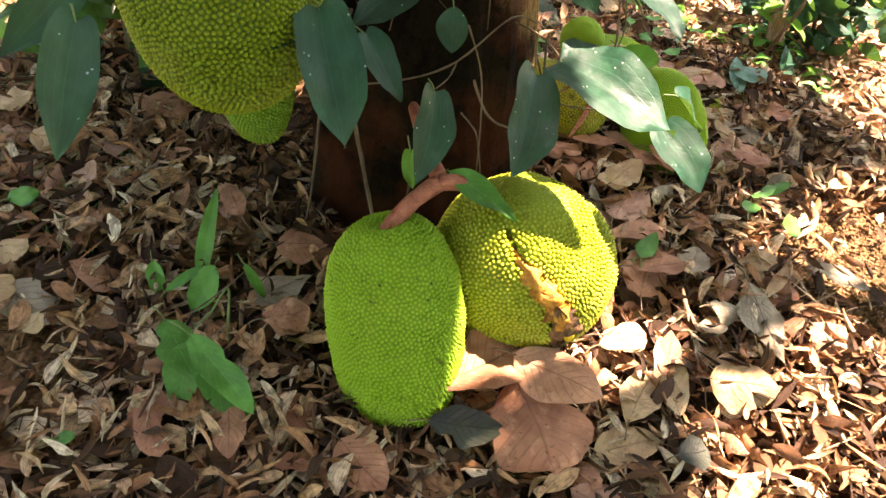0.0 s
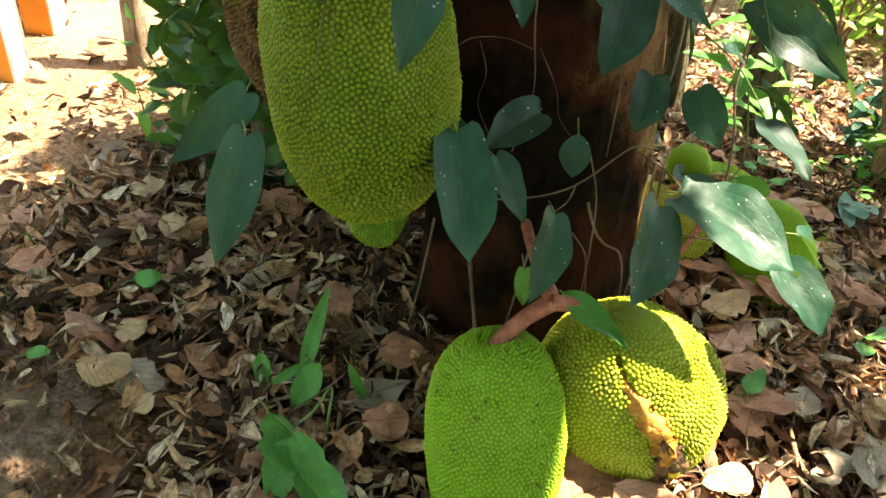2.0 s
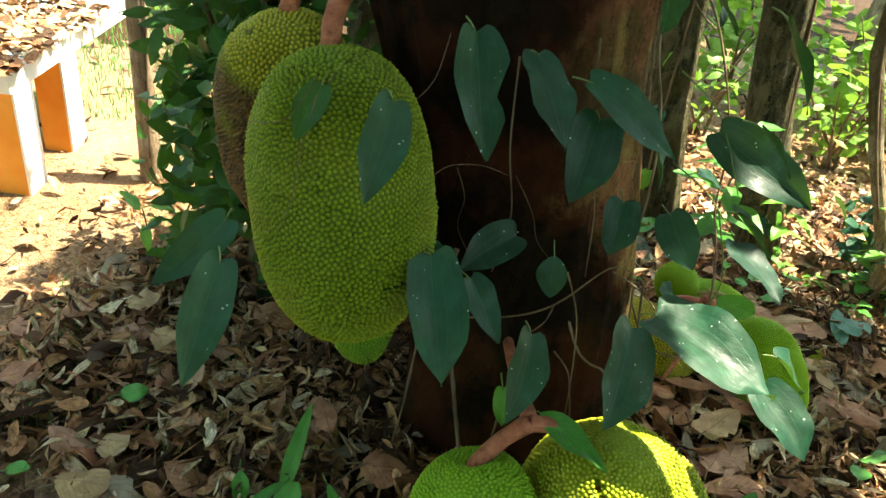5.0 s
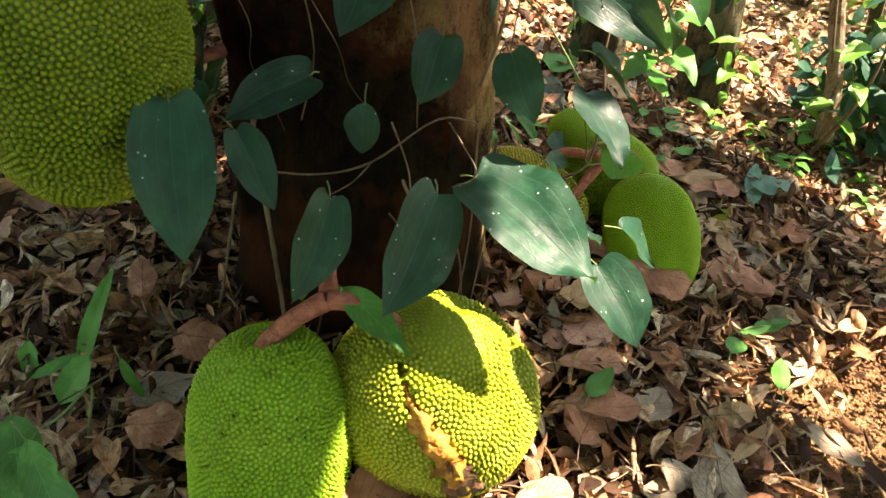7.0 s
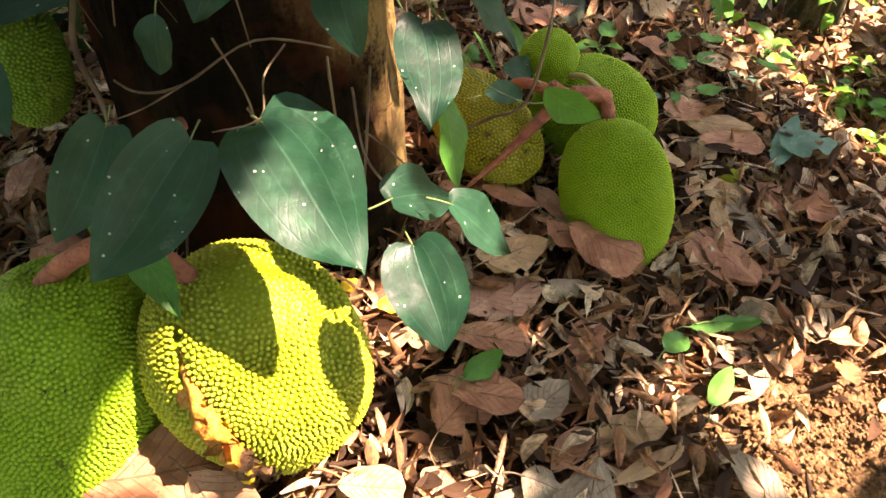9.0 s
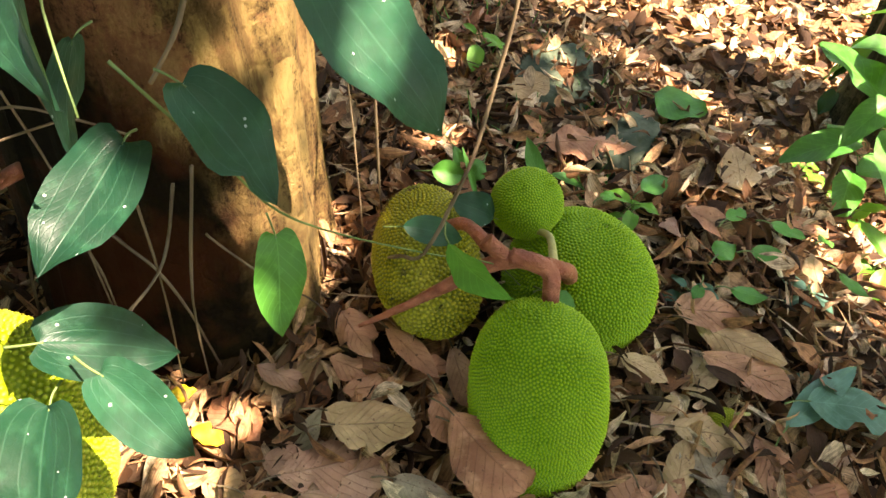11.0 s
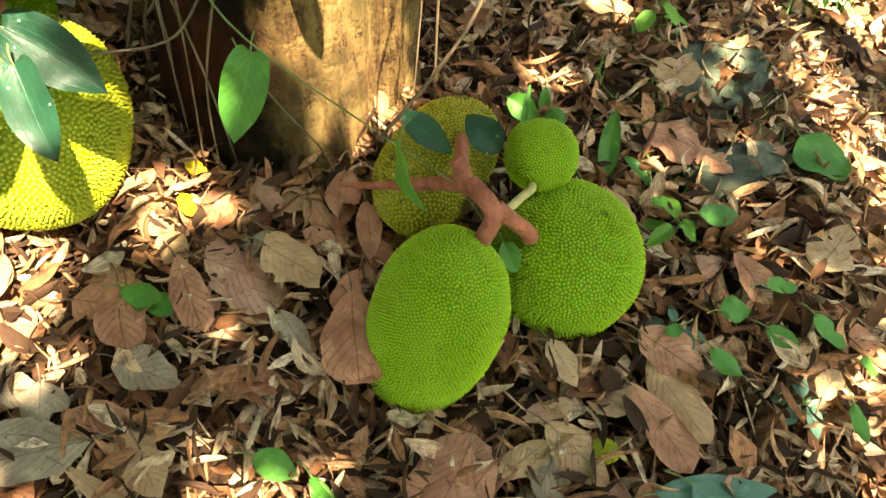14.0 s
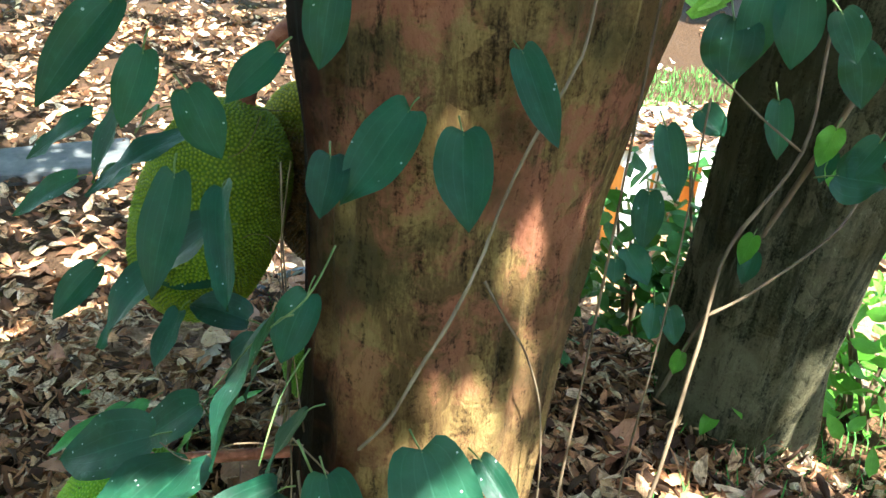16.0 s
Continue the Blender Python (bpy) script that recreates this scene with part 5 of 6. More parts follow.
fallen("brown", 1.239, 0.282, 1.285, 0.211, 0.081, 0.030)
fallen("grey", 1.127, 0.380, 1.127, 0.167, 0.077, 0.040)
fallen("tan", 0.767, 0.241, 0.858, 0.222, 0.064, 0.050)
fallen("brown", 0.886, 0.435, 1.008, 0.424, 0.057, 0.040)
fallen("tan", 0.289, 0.039, 0.318, 0.007, 0.041, 0.030)
fallen("brown", -0.016, 0.635, 0.048, 0.500, 0.056, 0.030)
fallen("tan", -0.407, 0.417, -0.345, 0.428, 0.060, 0.030)
fallen("tan", -0.441, 0.318, -0.334, 0.320, 0.074, 0.020)
fallen("tan", -0.431, 0.761, -0.360, 0.702, 0.064, 0.030)
fallen("brown", 0.120, 0.434, 0.226, 0.435, 0.087, 0.040)
fallen("brown", -0.078, 0.016, -0.043, 0.106, 0.056, 0.020)
fallen("tan", -0.309, 0.234, -0.277, 0.272, 0.047, 0.020)
fallen("brown", 0.117, 0.225, 0.199, 0.249, 0.081, 0.070)
fallen("tan", -0.410, 0.413, -0.345, 0.428, 0.063, 0.030)
fallen("tan", -0.436, 0.307, -0.342, 0.341, 0.079, 0.020)
fallen("tan", -0.431, 0.747, -0.364, 0.733, 0.065, 0.040)
fallen("brown", -0.688, 0.549, -0.607, 0.588, 0.085, 0.040)
fallen("tan", -0.540, 0.844, -0.455, 0.868, 0.084, 0.040)
fallen("brown", -0.235, 0.919, -0.112, 0.904, 0.099, 0.030)
fallen("brown", 0.049, 0.490, 0.001, 0.616, 0.050, 0.050)
fallen("tan", 0.757, 0.217, 0.858, 0.242, 0.059, 0.050)
fallen("brown", 0.878, 0.143, 0.914, 0.248, 0.050, 0.040)
fallen("grey", 1.079, 0.237, 1.123, 0.368, 0.058, 0.040)
fallen("grey", 1.018, 0.308, 1.096, 0.304, 0.074, 0.030)
fallen("tan", 1.147, 0.336, 1.257, 0.435, 0.030, 0.040)
fallen("tan", 1.149, 0.440, 1.228, 0.457, 0.061, 0.040)
fallen("brown", 0.866, 0.419, 0.998, 0.425, 0.075, 0.050)
fallen("tan", 1.507, 0.739, 1.584, 0.772, 0.044, 0.020)
fallen("brown", 1.012, 0.773, 1.143, 0.775, 0.124, 0.070)
fallen("tan", 1.252, 1.013, 1.362, 1.080, 0.072, 0.030)
fallen("brown", 1.285, 0.926, 1.375, 0.819, 0.068, 0.030)
fallen("pink", 1.620, 1.102, 1.702, 1.124, 0.079, 0.030)
fallen("brown", 0.995, 0.778, 1.142, 0.752, 0.109, 0.070)
fallen("tan", 0.847, 0.664, 0.968, 0.725, 0.071, 0.060)
fallen("pink", 0.902, 0.556, 0.961, 0.677, 0.077, 0.040)
fallen("pink", 0.822, 0.561, 0.876, 0.608, 0.057, 0.030)
fallen("brown", 1.278, 0.779, 1.348, 0.879, 0.056, 0.040)
fallen("brown", 1.259, 0.894, 1.368, 0.802, 0.066, 0.040)
fallen("brown", 1.227, 1.160, 1.379, 1.196, 0.062, 0.040)
fallen("brown", 1.458, 1.062, 1.533, 1.049, 0.072, 0.030)
fallen("grey", 1.284, 1.026, 1.360, 0.962, 0.074, 0.030)
fallen("brown", 0.815, 0.835, 0.940, 0.817, 0.044, 0.060)
fallen("brown", 0.912, 0.886, 1.003, 0.819, 0.047, 0.050)
fallen("pink", 0.886, 0.514, 0.955, 0.566, 0.054, 0.030)
fallen("brown", 1.602, 1.071, 1.682, 1.074, 0.074, 0.030)
fallen("brown", 0.877, 0.345, 0.931, 0.478, 0.108, 0.040)
fallen("brown", 0.841, 0.512, 0.988, 0.544, 0.060, 0.040)
fallen("tan", 0.872, 0.654, 0.967, 0.731, 0.087, 0.070)
fallen("pink", 0.863, 0.556, 0.930, 0.650, 0.081, 0.040)
fallen("brown", 1.135, 0.734, 0.988, 0.772, 0.053, 0.070)
fallen("brown", 0.951, 0.798, 1.023, 0.747, 0.047, 0.070)
fallen("grey", 1.000, 0.411, 1.069, 0.500, 0.071, 0.030)
fallen("brown", 0.894, 0.227, 0.910, 0.290, 0.062, 0.030)
fallen("grey", 1.014, 0.243, 1.020, 0.304, 0.058, 0.030)
fallen("brown", 1.064, 0.336, 1.104, 0.423, 0.048, 0.030)
fallen("tan", 1.124, 0.398, 1.190, 0.458, 0.062, 0.030)
fallen("brown", 1.299, 0.782, 1.269, 0.927, 0.093, 0.030)
fallen("tan", 1.310, 0.923, 1.282, 1.013, 0.047, 0.030)
fallen("grey", 0.986, 0.660, 1.066, 0.697, 0.045, 0.040)
fallen("tan", 1.127, 1.061, 1.211, 1.083, 0.043, 0.040)
fallen("tan", 1.190, 1.210, 1.348, 1.235, 0.074, 0.030)
fallen("brown", 1.148, 1.208, 1.248, 1.283, 0.085, 0.030)
fallen("tan", 1.238, 0.982, 1.232, 1.068, 0.031, 0.030)
fallen("tan", 1.123, 1.552, 1.053, 1.662, 0.086, 0.030)
fallen("brown", 0.756, 1.381, 0.830, 1.480, 0.098, 0.030)
fallen("brown", 0.807, 1.473, 0.898, 1.506, 0.063, 0.030)
fallen("tan", 0.589, 1.472, 0.643, 1.564, 0.078, 0.030)
fallen("tan", 0.367, 1.390, 0.398, 1.493, 0.087, 0.030)
fallen("tan", 1.326, 1.438, 1.291, 1.495, 0.041, 0.030)
fallen("brown", 1.252, 1.540, 1.248, 1.608, 0.057, 0.030)
fallen("tan", 0.391, 1.387, 0.395, 1.495, 0.086, 0.030)
fallen("tan", 0.957, 1.287, 0.867, 1.257, 0.030, 0.040)
fallen("green", 0.893, 0.428, 0.940, 0.495, 0.042, 0.070)
fallen("green", 1.205, 0.592, 1.244, 0.646, 0.045, 0.050)
fallen("teal", 1.392, 1.125, 1.436, 1.293, 0.050, 0.050)
fallen("green", 0.842, 1.679, 0.960, 1.702, 0.096, 0.050)
fallen("green", 1.154, 1.343, 1.166, 1.389, 0.045, 0.060)
fallen("green", 1.207, 1.306, 1.267, 1.326, 0.037, 0.050)
fallen("green", 0.971, 1.393, 0.994, 1.466, 0.048, 0.050)
fallen("green", 0.923, 1.326, 0.937, 1.359, 0.034, 0.050)
fallen("green", 1.164, 1.276, 1.167, 1.244, 0.024, 0.050)
fallen("green", 1.197, 1.408, 1.246, 1.438, 0.034, 0.050)
fallen("green", 1.197, 1.492, 1.264, 1.511, 0.035, 0.050)
fallen("green", 1.129, 1.439, 1.148, 1.493, 0.032, 0.050)
fallen("green", 1.288, 1.527, 1.306, 1.558, 0.034, 0.050)
fallen("green", 1.344, 1.482, 1.406, 1.473, 0.026, 0.050)
fallen("green", 0.983, 1.030, 1.011, 1.054, 0.035, 0.120)
fallen("teal", 1.396, 1.174, 1.534, 1.274, 0.089, 0.050)
fallen("green", 0.892, 0.443, 0.941, 0.477, 0.038, 0.060)
fallen("green", 1.247, 0.664, 1.323, 0.689, 0.028, 0.050)
fallen("green", 1.291, 0.513, 1.327, 0.609, 0.038, 0.050)
fallen("green", 0.005, 0.161, 0.123, 0.020, 0.058, 0.100)
fallen("green", -0.048, 0.210, 0.022, 0.095, 0.074, 0.080)
fallen("green", 0.901, 0.477, 0.947, 0.488, 0.045, 0.040)
fallen("green", -0.187, 0.018, -0.157, 0.018, 0.029, 0.030)
fallen("dark", 0.407, 0.039, 0.541, 0.018, 0.074, 0.058)
fallen("dark", 0.839, -0.026, 0.902, -0.016, 0.060, 0.055)
fallen("dark", -0.777, 0.534, -0.703, 0.591, 0.089, 0.050)
fallen("teal", -0.417, 0.543, -0.364, 0.564, 0.055, 0.040)
fallen("green", 1.284, 0.690, 1.373, 0.717, 0.032, 0.050)
fallen("green", -0.547, 0.331, -0.505, 0.347, 0.037, 0.030)
fallen("green", -0.411, 0.534, -0.361, 0.564, 0.056, 0.050)


def more_fallen():
    """Loose single leaves among the rest; alike ones share their mesh."""
    g = np.random.default_rng(77)
    kinds = ("brown", "brown", "tan", "pink", "brown", "grey")
    first = []
    for k in range(18):
        kind = kinds[k % 6]
        v, f, u = blade(0.115, g.uniform(0.045, 0.07), (oval, obovate, lance)[k % 3], 8, 4, g.uniform(-0.3, 0.4), g.uniform(-0.3, 0.3), g.uniform(-0.4, 0.9), 0.12, 0, 1500 + k, 0.1)
        first.append((kind, mesh("loose_leaf", v - v.mean(0), f, DRY[kind], u)))
    made = 0
    while made < 190:
        x, y = g.uniform(-1.0, 2.0), g.uniform(-0.5, 2.2)
        if g.random() > cover(np.array(x), np.array(y)) or math.hypot(x - 0.42, y - 0.76) < 0.3:
            continue
        if any(math.hypot(x - cx, y - cy) < r for cx, cy, r in ((0.35, 0.2, 0.2), (0.62, 0.33, 0.22), (1.08, 0.89, 0.17), (0.98, 1.13, 0.17), (0.79, 0.97, 0.13))):
            continue
        kind, me = first[int(g.integers(0, 18))]
        ob = new("loose_leaf", me)
        s = g.uniform(0.6, 1.25)
        ob.matrix_basis = Matrix.LocRotScale((x, y, float(height(x, y)) + g.uniform(0.03, 0.055)), Euler((g.normal(0, 0.3), g.normal(0, 0.3), g.uniform(0, 6.28))), (s, s, s))
        tagged(ob, LABELS[kind], "leaf", "fallen leaves")
        made += 1


more_fallen()


# ---- small plants ----
def plant(place, tall, leaves, size, label, seed, mat=None, name="seedling", spread=0.5, shape=oval, lean=(0, 0), wide=0.5):
    g = np.random.default_rng(seed)
    x, y = place
    z = float(height(x, y))
    ob = empty(name, (x, y, z), label, "plant", "small plants")
    top = np.array((x + lean[0], y + lean[1], z + tall))
    foot = np.array((x, y, z))
    mid = (foot + top) / 2 + g.normal(0, 0.02, 3)
    under(new("stem", tube("stem", [foot, mid, top], [0.0012 + tall * 0.010, 0.001 + tall * 0.008, 0.0012], TWIG if tall > 0.3 else GREEN_TWIG, 6)), ob)
    for k in range(leaves):
        f = 1 - (k / max(leaves, 1)) * spread
        b = foot + (top - foot) * f
        a = k * 2.4 + g.uniform(0, 0.8)
        d = np.array((math.cos(a), math.sin(a), g.uniform(-0.35, 0.35)))
        d /= np.linalg.norm(d)
        b = b + d * size * 0.15
        L = size * g.uniform(0.75, 1.2)
        vine_leaf(*b, *(b + d * L), L * wide * g.uniform(0.85, 1.15), 0, 0, 1, 0, mat or BRIGHT_LEAF, shape, 0.3, ob, size * 0.2)
    return ob


# the seedling beside the green fruit
seedling = empty("seedling", (0.05, 0.19, 0.0), "young seedling with bright green oval leaves in the litter", "plant", "small plants")
under(new("stem", tube("stem", [(0.056, 0.193, 0.0), (0.054, 0.235, 0.08), (0.054, 0.268, 0.14), (0.03, 0.22, 0.13), (0.006, 0.19, 0.125)], [0.003, 0.0028, 0.0025, 0.0022, 0.002], GREEN_TWIG, 6)), seedling)
for leaf_row in ((0.012, 0.145, 0.125, 0.122, 0.049, 0.055, 0.068, 0.5), (0.004, 0.165, 0.125, -0.015, 0.075, 0.06, 0.066, 0.5), (0.02, 0.339, 0.12, -0.017, 0.275, 0.06, 0.055, 0.6),
                 (-0.015, 0.349, 0.04, 0.002, 0.46, 0.19, 0.034, 0.25), (-0.066, 0.297, 0.09, 0.0, 0.337, 0.12, 0.02, 0.3), (-0.099, 0.365, 0.10, -0.083, 0.318, 0.045, 0.035, 0.5),
                 (0.075, 0.33, 0.14, 0.115, 0.30, 0.07, 0.02, 0.3)):
    vine_leaf(*leaf_row[:7], -0.1, -0.5, 0.8, 0, DRY["green"], oval, 0.15, seedling, 0.02)
under(new("stem", tube("stem", [(-0.02, 0.36, 0.0), (-0.017, 0.355, 0.06), (0.0, 0.345, 0.12)], [0.003, 0.0025, 0.002], GREEN_TWIG, 6)), seedling)
# saplings behind
plant((1.268, 1.94), 0.60, 17, 0.17, "small sapling with drooping ribbed green leaves", 8, DRY["green"], "sapling", 0.75)
plant((0.98, 1.35), 0.09, 5, 0.05, "low bright green plant beside the fruit heap", 10)
plant((-0.62, 1.15), 0.22, 4, 0.09, "young plant with upright green leaves at the yard's edge", 12, BRIGHT_LEAF, wide=0.4)
plant((2.05, 2.1), 0.75, 12, 0.12, "tall thin sapling with green leaves", 13, BRIGHT_LEAF, "sapling", 0.8)
plant((2.5, 2.3), 0.55, 12, 0.12, "leafy green sapling in the sun", 14, BRIGHT_LEAF, "sapling", 0.8)
plant((1.75, 2.4), 0.35, 8, 0.10, "low green sapling among fallen leaves", 15, BRIGHT_LEAF, "sapling", 0.8)
plant((0.16, 1.62), 0.16, 5, 0.07, "small green seedling by the second trunk", 16)
plant((0.45, 1.55), 0.10, 4, 0.06, "tiny green seedling in the litter", 17)
plant((1.15, 1.28), 0.05, 5, 0.045, "creeping plant with small bluish green leaves", 18, DRY["teal"])
plant((1.32, 1.42), 0.05, 5, 0.045, "creeping plant with small bluish green leaves", 19, DRY["teal"])
plant((1.42, 1.25), 0.05, 4, 0.045, "creeping plant with small bluish green leaves", 20, DRY["teal"])
plant((0.80, 1.32), 0.06, 2, 0.06, "seedling with one long upright green leaf", 22, DRY["green"], wide=0.3)


def grass(name, label, boxes, seed):
    g = np.random.default_rng(seed)
    vs, fs, off = [], [], 0
    for x0, x1, y0, y1, n, tall in boxes:
        x, y = g.uniform(x0, x1, n), g.uniform(y0, y1, n)
        h = g.uniform(0.4, 1.0, n) * tall
        a = g.uniform(0, 6.28, n)
        dx, dy = np.cos(a), np.sin(a)
        lean = h * g.uniform(0.1, 0.7, n)
        w = 0.0022 + 0.015 * h
        z = height(x, y)
        p = np.stack([x, y, z], -1)
        side = np.stack([-dy * w, dx * w, 0 * w], -1)
        mid = p + np.stack([dx * lean * 0.3, dy * lean * 0.3, h * 0.6], -1)
        top = p + np.stack([dx * lean, dy * lean, h], -1)
        v = np.stack([p - side, p + side, mid + side * 0.7, mid - side * 0.7, top + side * 0.1, top - side * 0.1], 1)
        f = np.array([(0, 1, 2, 3), (3, 2, 4, 5)])[None] + (np.arange(n) * 6)[:, None, None] + off
        vs.append(v.reshape(-1, 3)), fs.append(f.reshape(-1, 4))
        off += n * 6
    tagged(new(name, mesh(name, np.concatenate(vs), np.concatenate(fs), GRASS)), label, "grass", kind="stuff")


def ground_plants():
    """Low seedlings on the lower ground behind the mound."""
    g = np.random.default_rng(57)
    for k in range(22):
        x, y = g.uniform(1.15, 2.3), g.uniform(1.62, 2.35)
        plant((x, y), g.uniform(0.05, 0.14), int(g.integers(4, 8)), g.uniform(0.05, 0.085), "low bright green seedling on the lower ground", 300 + k, (BRIGHT_LEAF, DRY["green"])[k % 3 == 0], wide=0.55)


ground_plants()

grass("grass", "sparse short green grass between fallen leaves", [
    (0.2, 0.9, 1.35, 1.75, 260, 0.08), (-0.2, 0.3, 1.5, 2.1, 260, 0.10), (1.1, 2.6, 1.9, 3.4, 450, 0.06), (-0.75, -0.2, 0.45, 0.8, 240, 0.06),
    (-4.5, -1.2, 2.9, 5.2, 9000, 0.065), (-4.5, -1.2, 5.0, 7.0, 4000, 0.12), (2.0, 5.0, 2.6, 6.5, 700, 0.10), (-1.1, -0.3, 0.9, 1.6, 250, 0.07), (-0.6, 0.1, 2.0, 3.2, 700, 0.12)], 41)


def bush(place, wide, tall, count, size, label, seed, mat=None):
    """A shrub: woody stems and a loose cloud of leaves."""
    g = np.random.default_rng(seed)
    x, y = place
    z = float(height(x, y))
    ob = empty("bush", (x, y, z), label, "bush", "bushes")
    for k in range(5):
        a = g.uniform(0, 6.28)
        top = (x + 0.6 * wide * math.cos(a), y + 0.6 * wide * math.sin(a), z + tall * g.uniform(0.6, 0.95))
        under(new("stem", tube("stem", [(x + 0.03 * k, y, z), ((x + top[0]) / 2, (y + top[1]) / 2, z + tall * 0.5), top], [0.012, 0.008, 0.003], TWIG, 6, 0.05, k)), ob)
    d = g.normal(size=(count, 3))
    d /= np.linalg.norm(d, axis=1)[:, None]
    r = g.random(count) ** 0.45
    clump = 1 + 0.35 * np.sin(d[:, 0] * 5 + seed) * np.sin(d[:, 2] * 4 + seed)
    p = np.stack([x + d[:, 0] * r * wide * clump, y + d[:, 1] * r * wide * clump, z + tall * (0.5 + 0.5 * d[:, 2] * r * clump)], -1)
    p[:, 2] = np.maximum(p[:, 2], z + 0.03)
    tmpl = [blade(1.0, 0.5, oval, 4, 2, 0.2, g.uniform(0.1, 0.4), 0.1, 0.06, 0, 300 + k) for k in range(5)]
    v, f, u = scatter_arrays(tmpl, p[:, 0], p[:, 1], p[:, 2], g.uniform(0.7, 1.25, count) * size, 0.6, g)
    under(tagged(new("foliage", mesh("foliage", v, f, mat or BRIGHT_LEAF, u)), kind="stuff"), ob)
    return ob


bush((3.0, 4.2), 0.7, 0.9, 420, 0.12, "sunlit yellow green bush beyond the trees", 1, WOOD_LEAF)
bush((4.0, 3.6), 0.7, 0.8, 420, 0.12, "sunlit yellow green bush beyond the trees", 2, WOOD_LEAF)
bush((2.1, 4.9), 0.8, 1.0, 420, 0.12, "sunlit yellow green bush beyond the trees", 3, WOOD_LEAF)
bush((1.70, 4.0), 0.50, 0.60, 90, 0.09, "sunlit yellow green bush beyond the trees", 13, WOOD_LEAF)
bush((2.50, 3.75), 0.50, 0.70, 140, 0.09, "sunlit yellow green bush beyond the trees", 14, WOOD_LEAF)
bush((2.35, 2.30), 0.36, 0.60, 300, 0.12, "dark leafy low bush in the shade", 4, VINE_LEAF)
bush((-0.27, 1.10), 0.30, 1.30, 1250, 0.082, "dark green climber tangled beside the trunk", 5, CLIMBER_LEAF)
bush((-0.50, 1.98), 0.30, 0.95, 380, 0.09, "tangled green shrub between the two trunks", 9, CLIMBER_LEAF)
bush((-0.64, 1.76), 0.22, 0.80, 170, 0.09, "leafy green climber at the foot of the dark trunk", 10, CLIMBER_LEAF)
bush((-0.3, 2.5), 0.4, 0.7, 200, 0.10, "leafy green bush at the yard's edge", 7)
bush((-3.2, 4.6), 0.8, 0.8, 300, 0.12, "sunlit green bush behind the bench", 8)


# ---- other trees ----
def other_tree(path, label, seed, mat=BARK_DARK, lobes=0.2, ridge=0.07):
    x, y, z, r = path[0]
    ob = empty("tree", (x, y, z), label, "tree", "trees around")
    under(new("trunk", trunk_mesh("trunk", path, mat, seed, lobes, 60, 48, ridge)), ob)
    # a creeper climbs each trunk
    g = np.random.default_rng(int(seed * 10))
    zs = np.linspace(z + 0.3, min(path[-1][2], z + 2.2), 7)
    turn = g.uniform(3.4, 5.2)
    px = [(np.interp(h, [q[2] for q in path], [q[0] for q in path]), np.interp(h, [q[2] for q in path], [q[1] for q in path]),
           np.interp(h, [q[2] for q in path], [q[3] for q in path])) for h in zs]
    pts = [(cx + (cr * 1.06 + 0.004) * math.cos(turn + 0.35 * k), cy + (cr * 1.06 + 0.004) * math.sin(turn + 0.35 * k), h) for k, ((cx, cy, cr), h) in enumerate(zip(px, zs))]
    under(new("creeper", tube("creeper", pts, 0.004 + 0.012 * r, TWIG, 6, 0.08, 3)), ob)
    for k in range(8 if r > 0.08 else 3):
        cx, cy, cz = pts[int(g.integers(0, 5))]
        a = math.atan2(cy - y, cx - x) + g.normal(0, 0.5)
        L = g.uniform(0.06, 0.1)
        at = (cx + 0.03 * math.cos(a), cy + 0.03 * math.sin(a), cz + g.uniform(-0.1, 0.1))
        vine_leaf(*at, at[0] + 0.4 * L * math.cos(a), at[1] + 0.4 * L * math.sin(a), at[2] - 0.85 * L, L * 0.65, math.cos(a), math.sin(a), 0.3, 0, BRIGHT_LEAF if k % 2 else VINE_LEAF, heart, 0.1, ob, 0.03)
    return ob


other_tree([(0.02, 1.75, -0.3, 0.22), (0.03, 1.73, 0.3, 0.20), (0.06, 1.74, 1.0, 0.19), (0.1, 1.8, 2.6, 0.18)], "second tree with dark furrowed trunk and creepers", 4.0, BARK_DARK, 0.3, 0.15)
other_tree([(-0.24, 1.16, -0.2, 0.075), (-0.25, 1.15, 0.4, 0.065), (-0.24, 1.17, 1.2, 0.06), (-0.2, 1.2, 2.6, 0.05)], "slim dark trunk wrapped in climbers", 5.0, BARK_DARK, 0.1)
other_tree([(1.26, 2.68, -0.5, 0.135), (1.24, 2.68, -0.3, 0.12), (1.15, 2.70, 0.19, 0.112), (1.02, 2.75, 1.2, 0.105), (0.85, 2.8, 3.0, 0.10)], "tree with mottled brown trunk behind", 6.0, BARK_DARK, 0.1)
other_tree([(1.73, 2.52, -0.5, 0.12), (1.69, 2.53, -0.28, 0.108), (1.56, 2.59, 0.29, 0.10), (1.42, 2.68, 1.2, 0.095), (1.25, 2.8, 3.0, 0.09)], "leaning tree with vine-covered brown trunk", 8.0, BARK_DARK, 0.1)
other_tree([(2.10, 2.14, -0.3, 0.036), (2.05, 2.17, -0.1, 0.032), (1.90, 2.25, 0.25, 0.030), (1.78, 2.32, 0.6, 0.029), (1.6, 2.4, 2.4, 0.024)], "thin young tree with pale bark", 9.0, BARK_PALE, 0.1)
other_tree([(2.38, 2.53, -0.4, 0.028), (2.30, 2.58, 0.0, 0.026), (2.20, 2.64, 0.4, 0.024), (2.0, 2.75, 2.4, 0.018)], "thin slanting young tree", 10.0, BARK_PALE, 0.1)
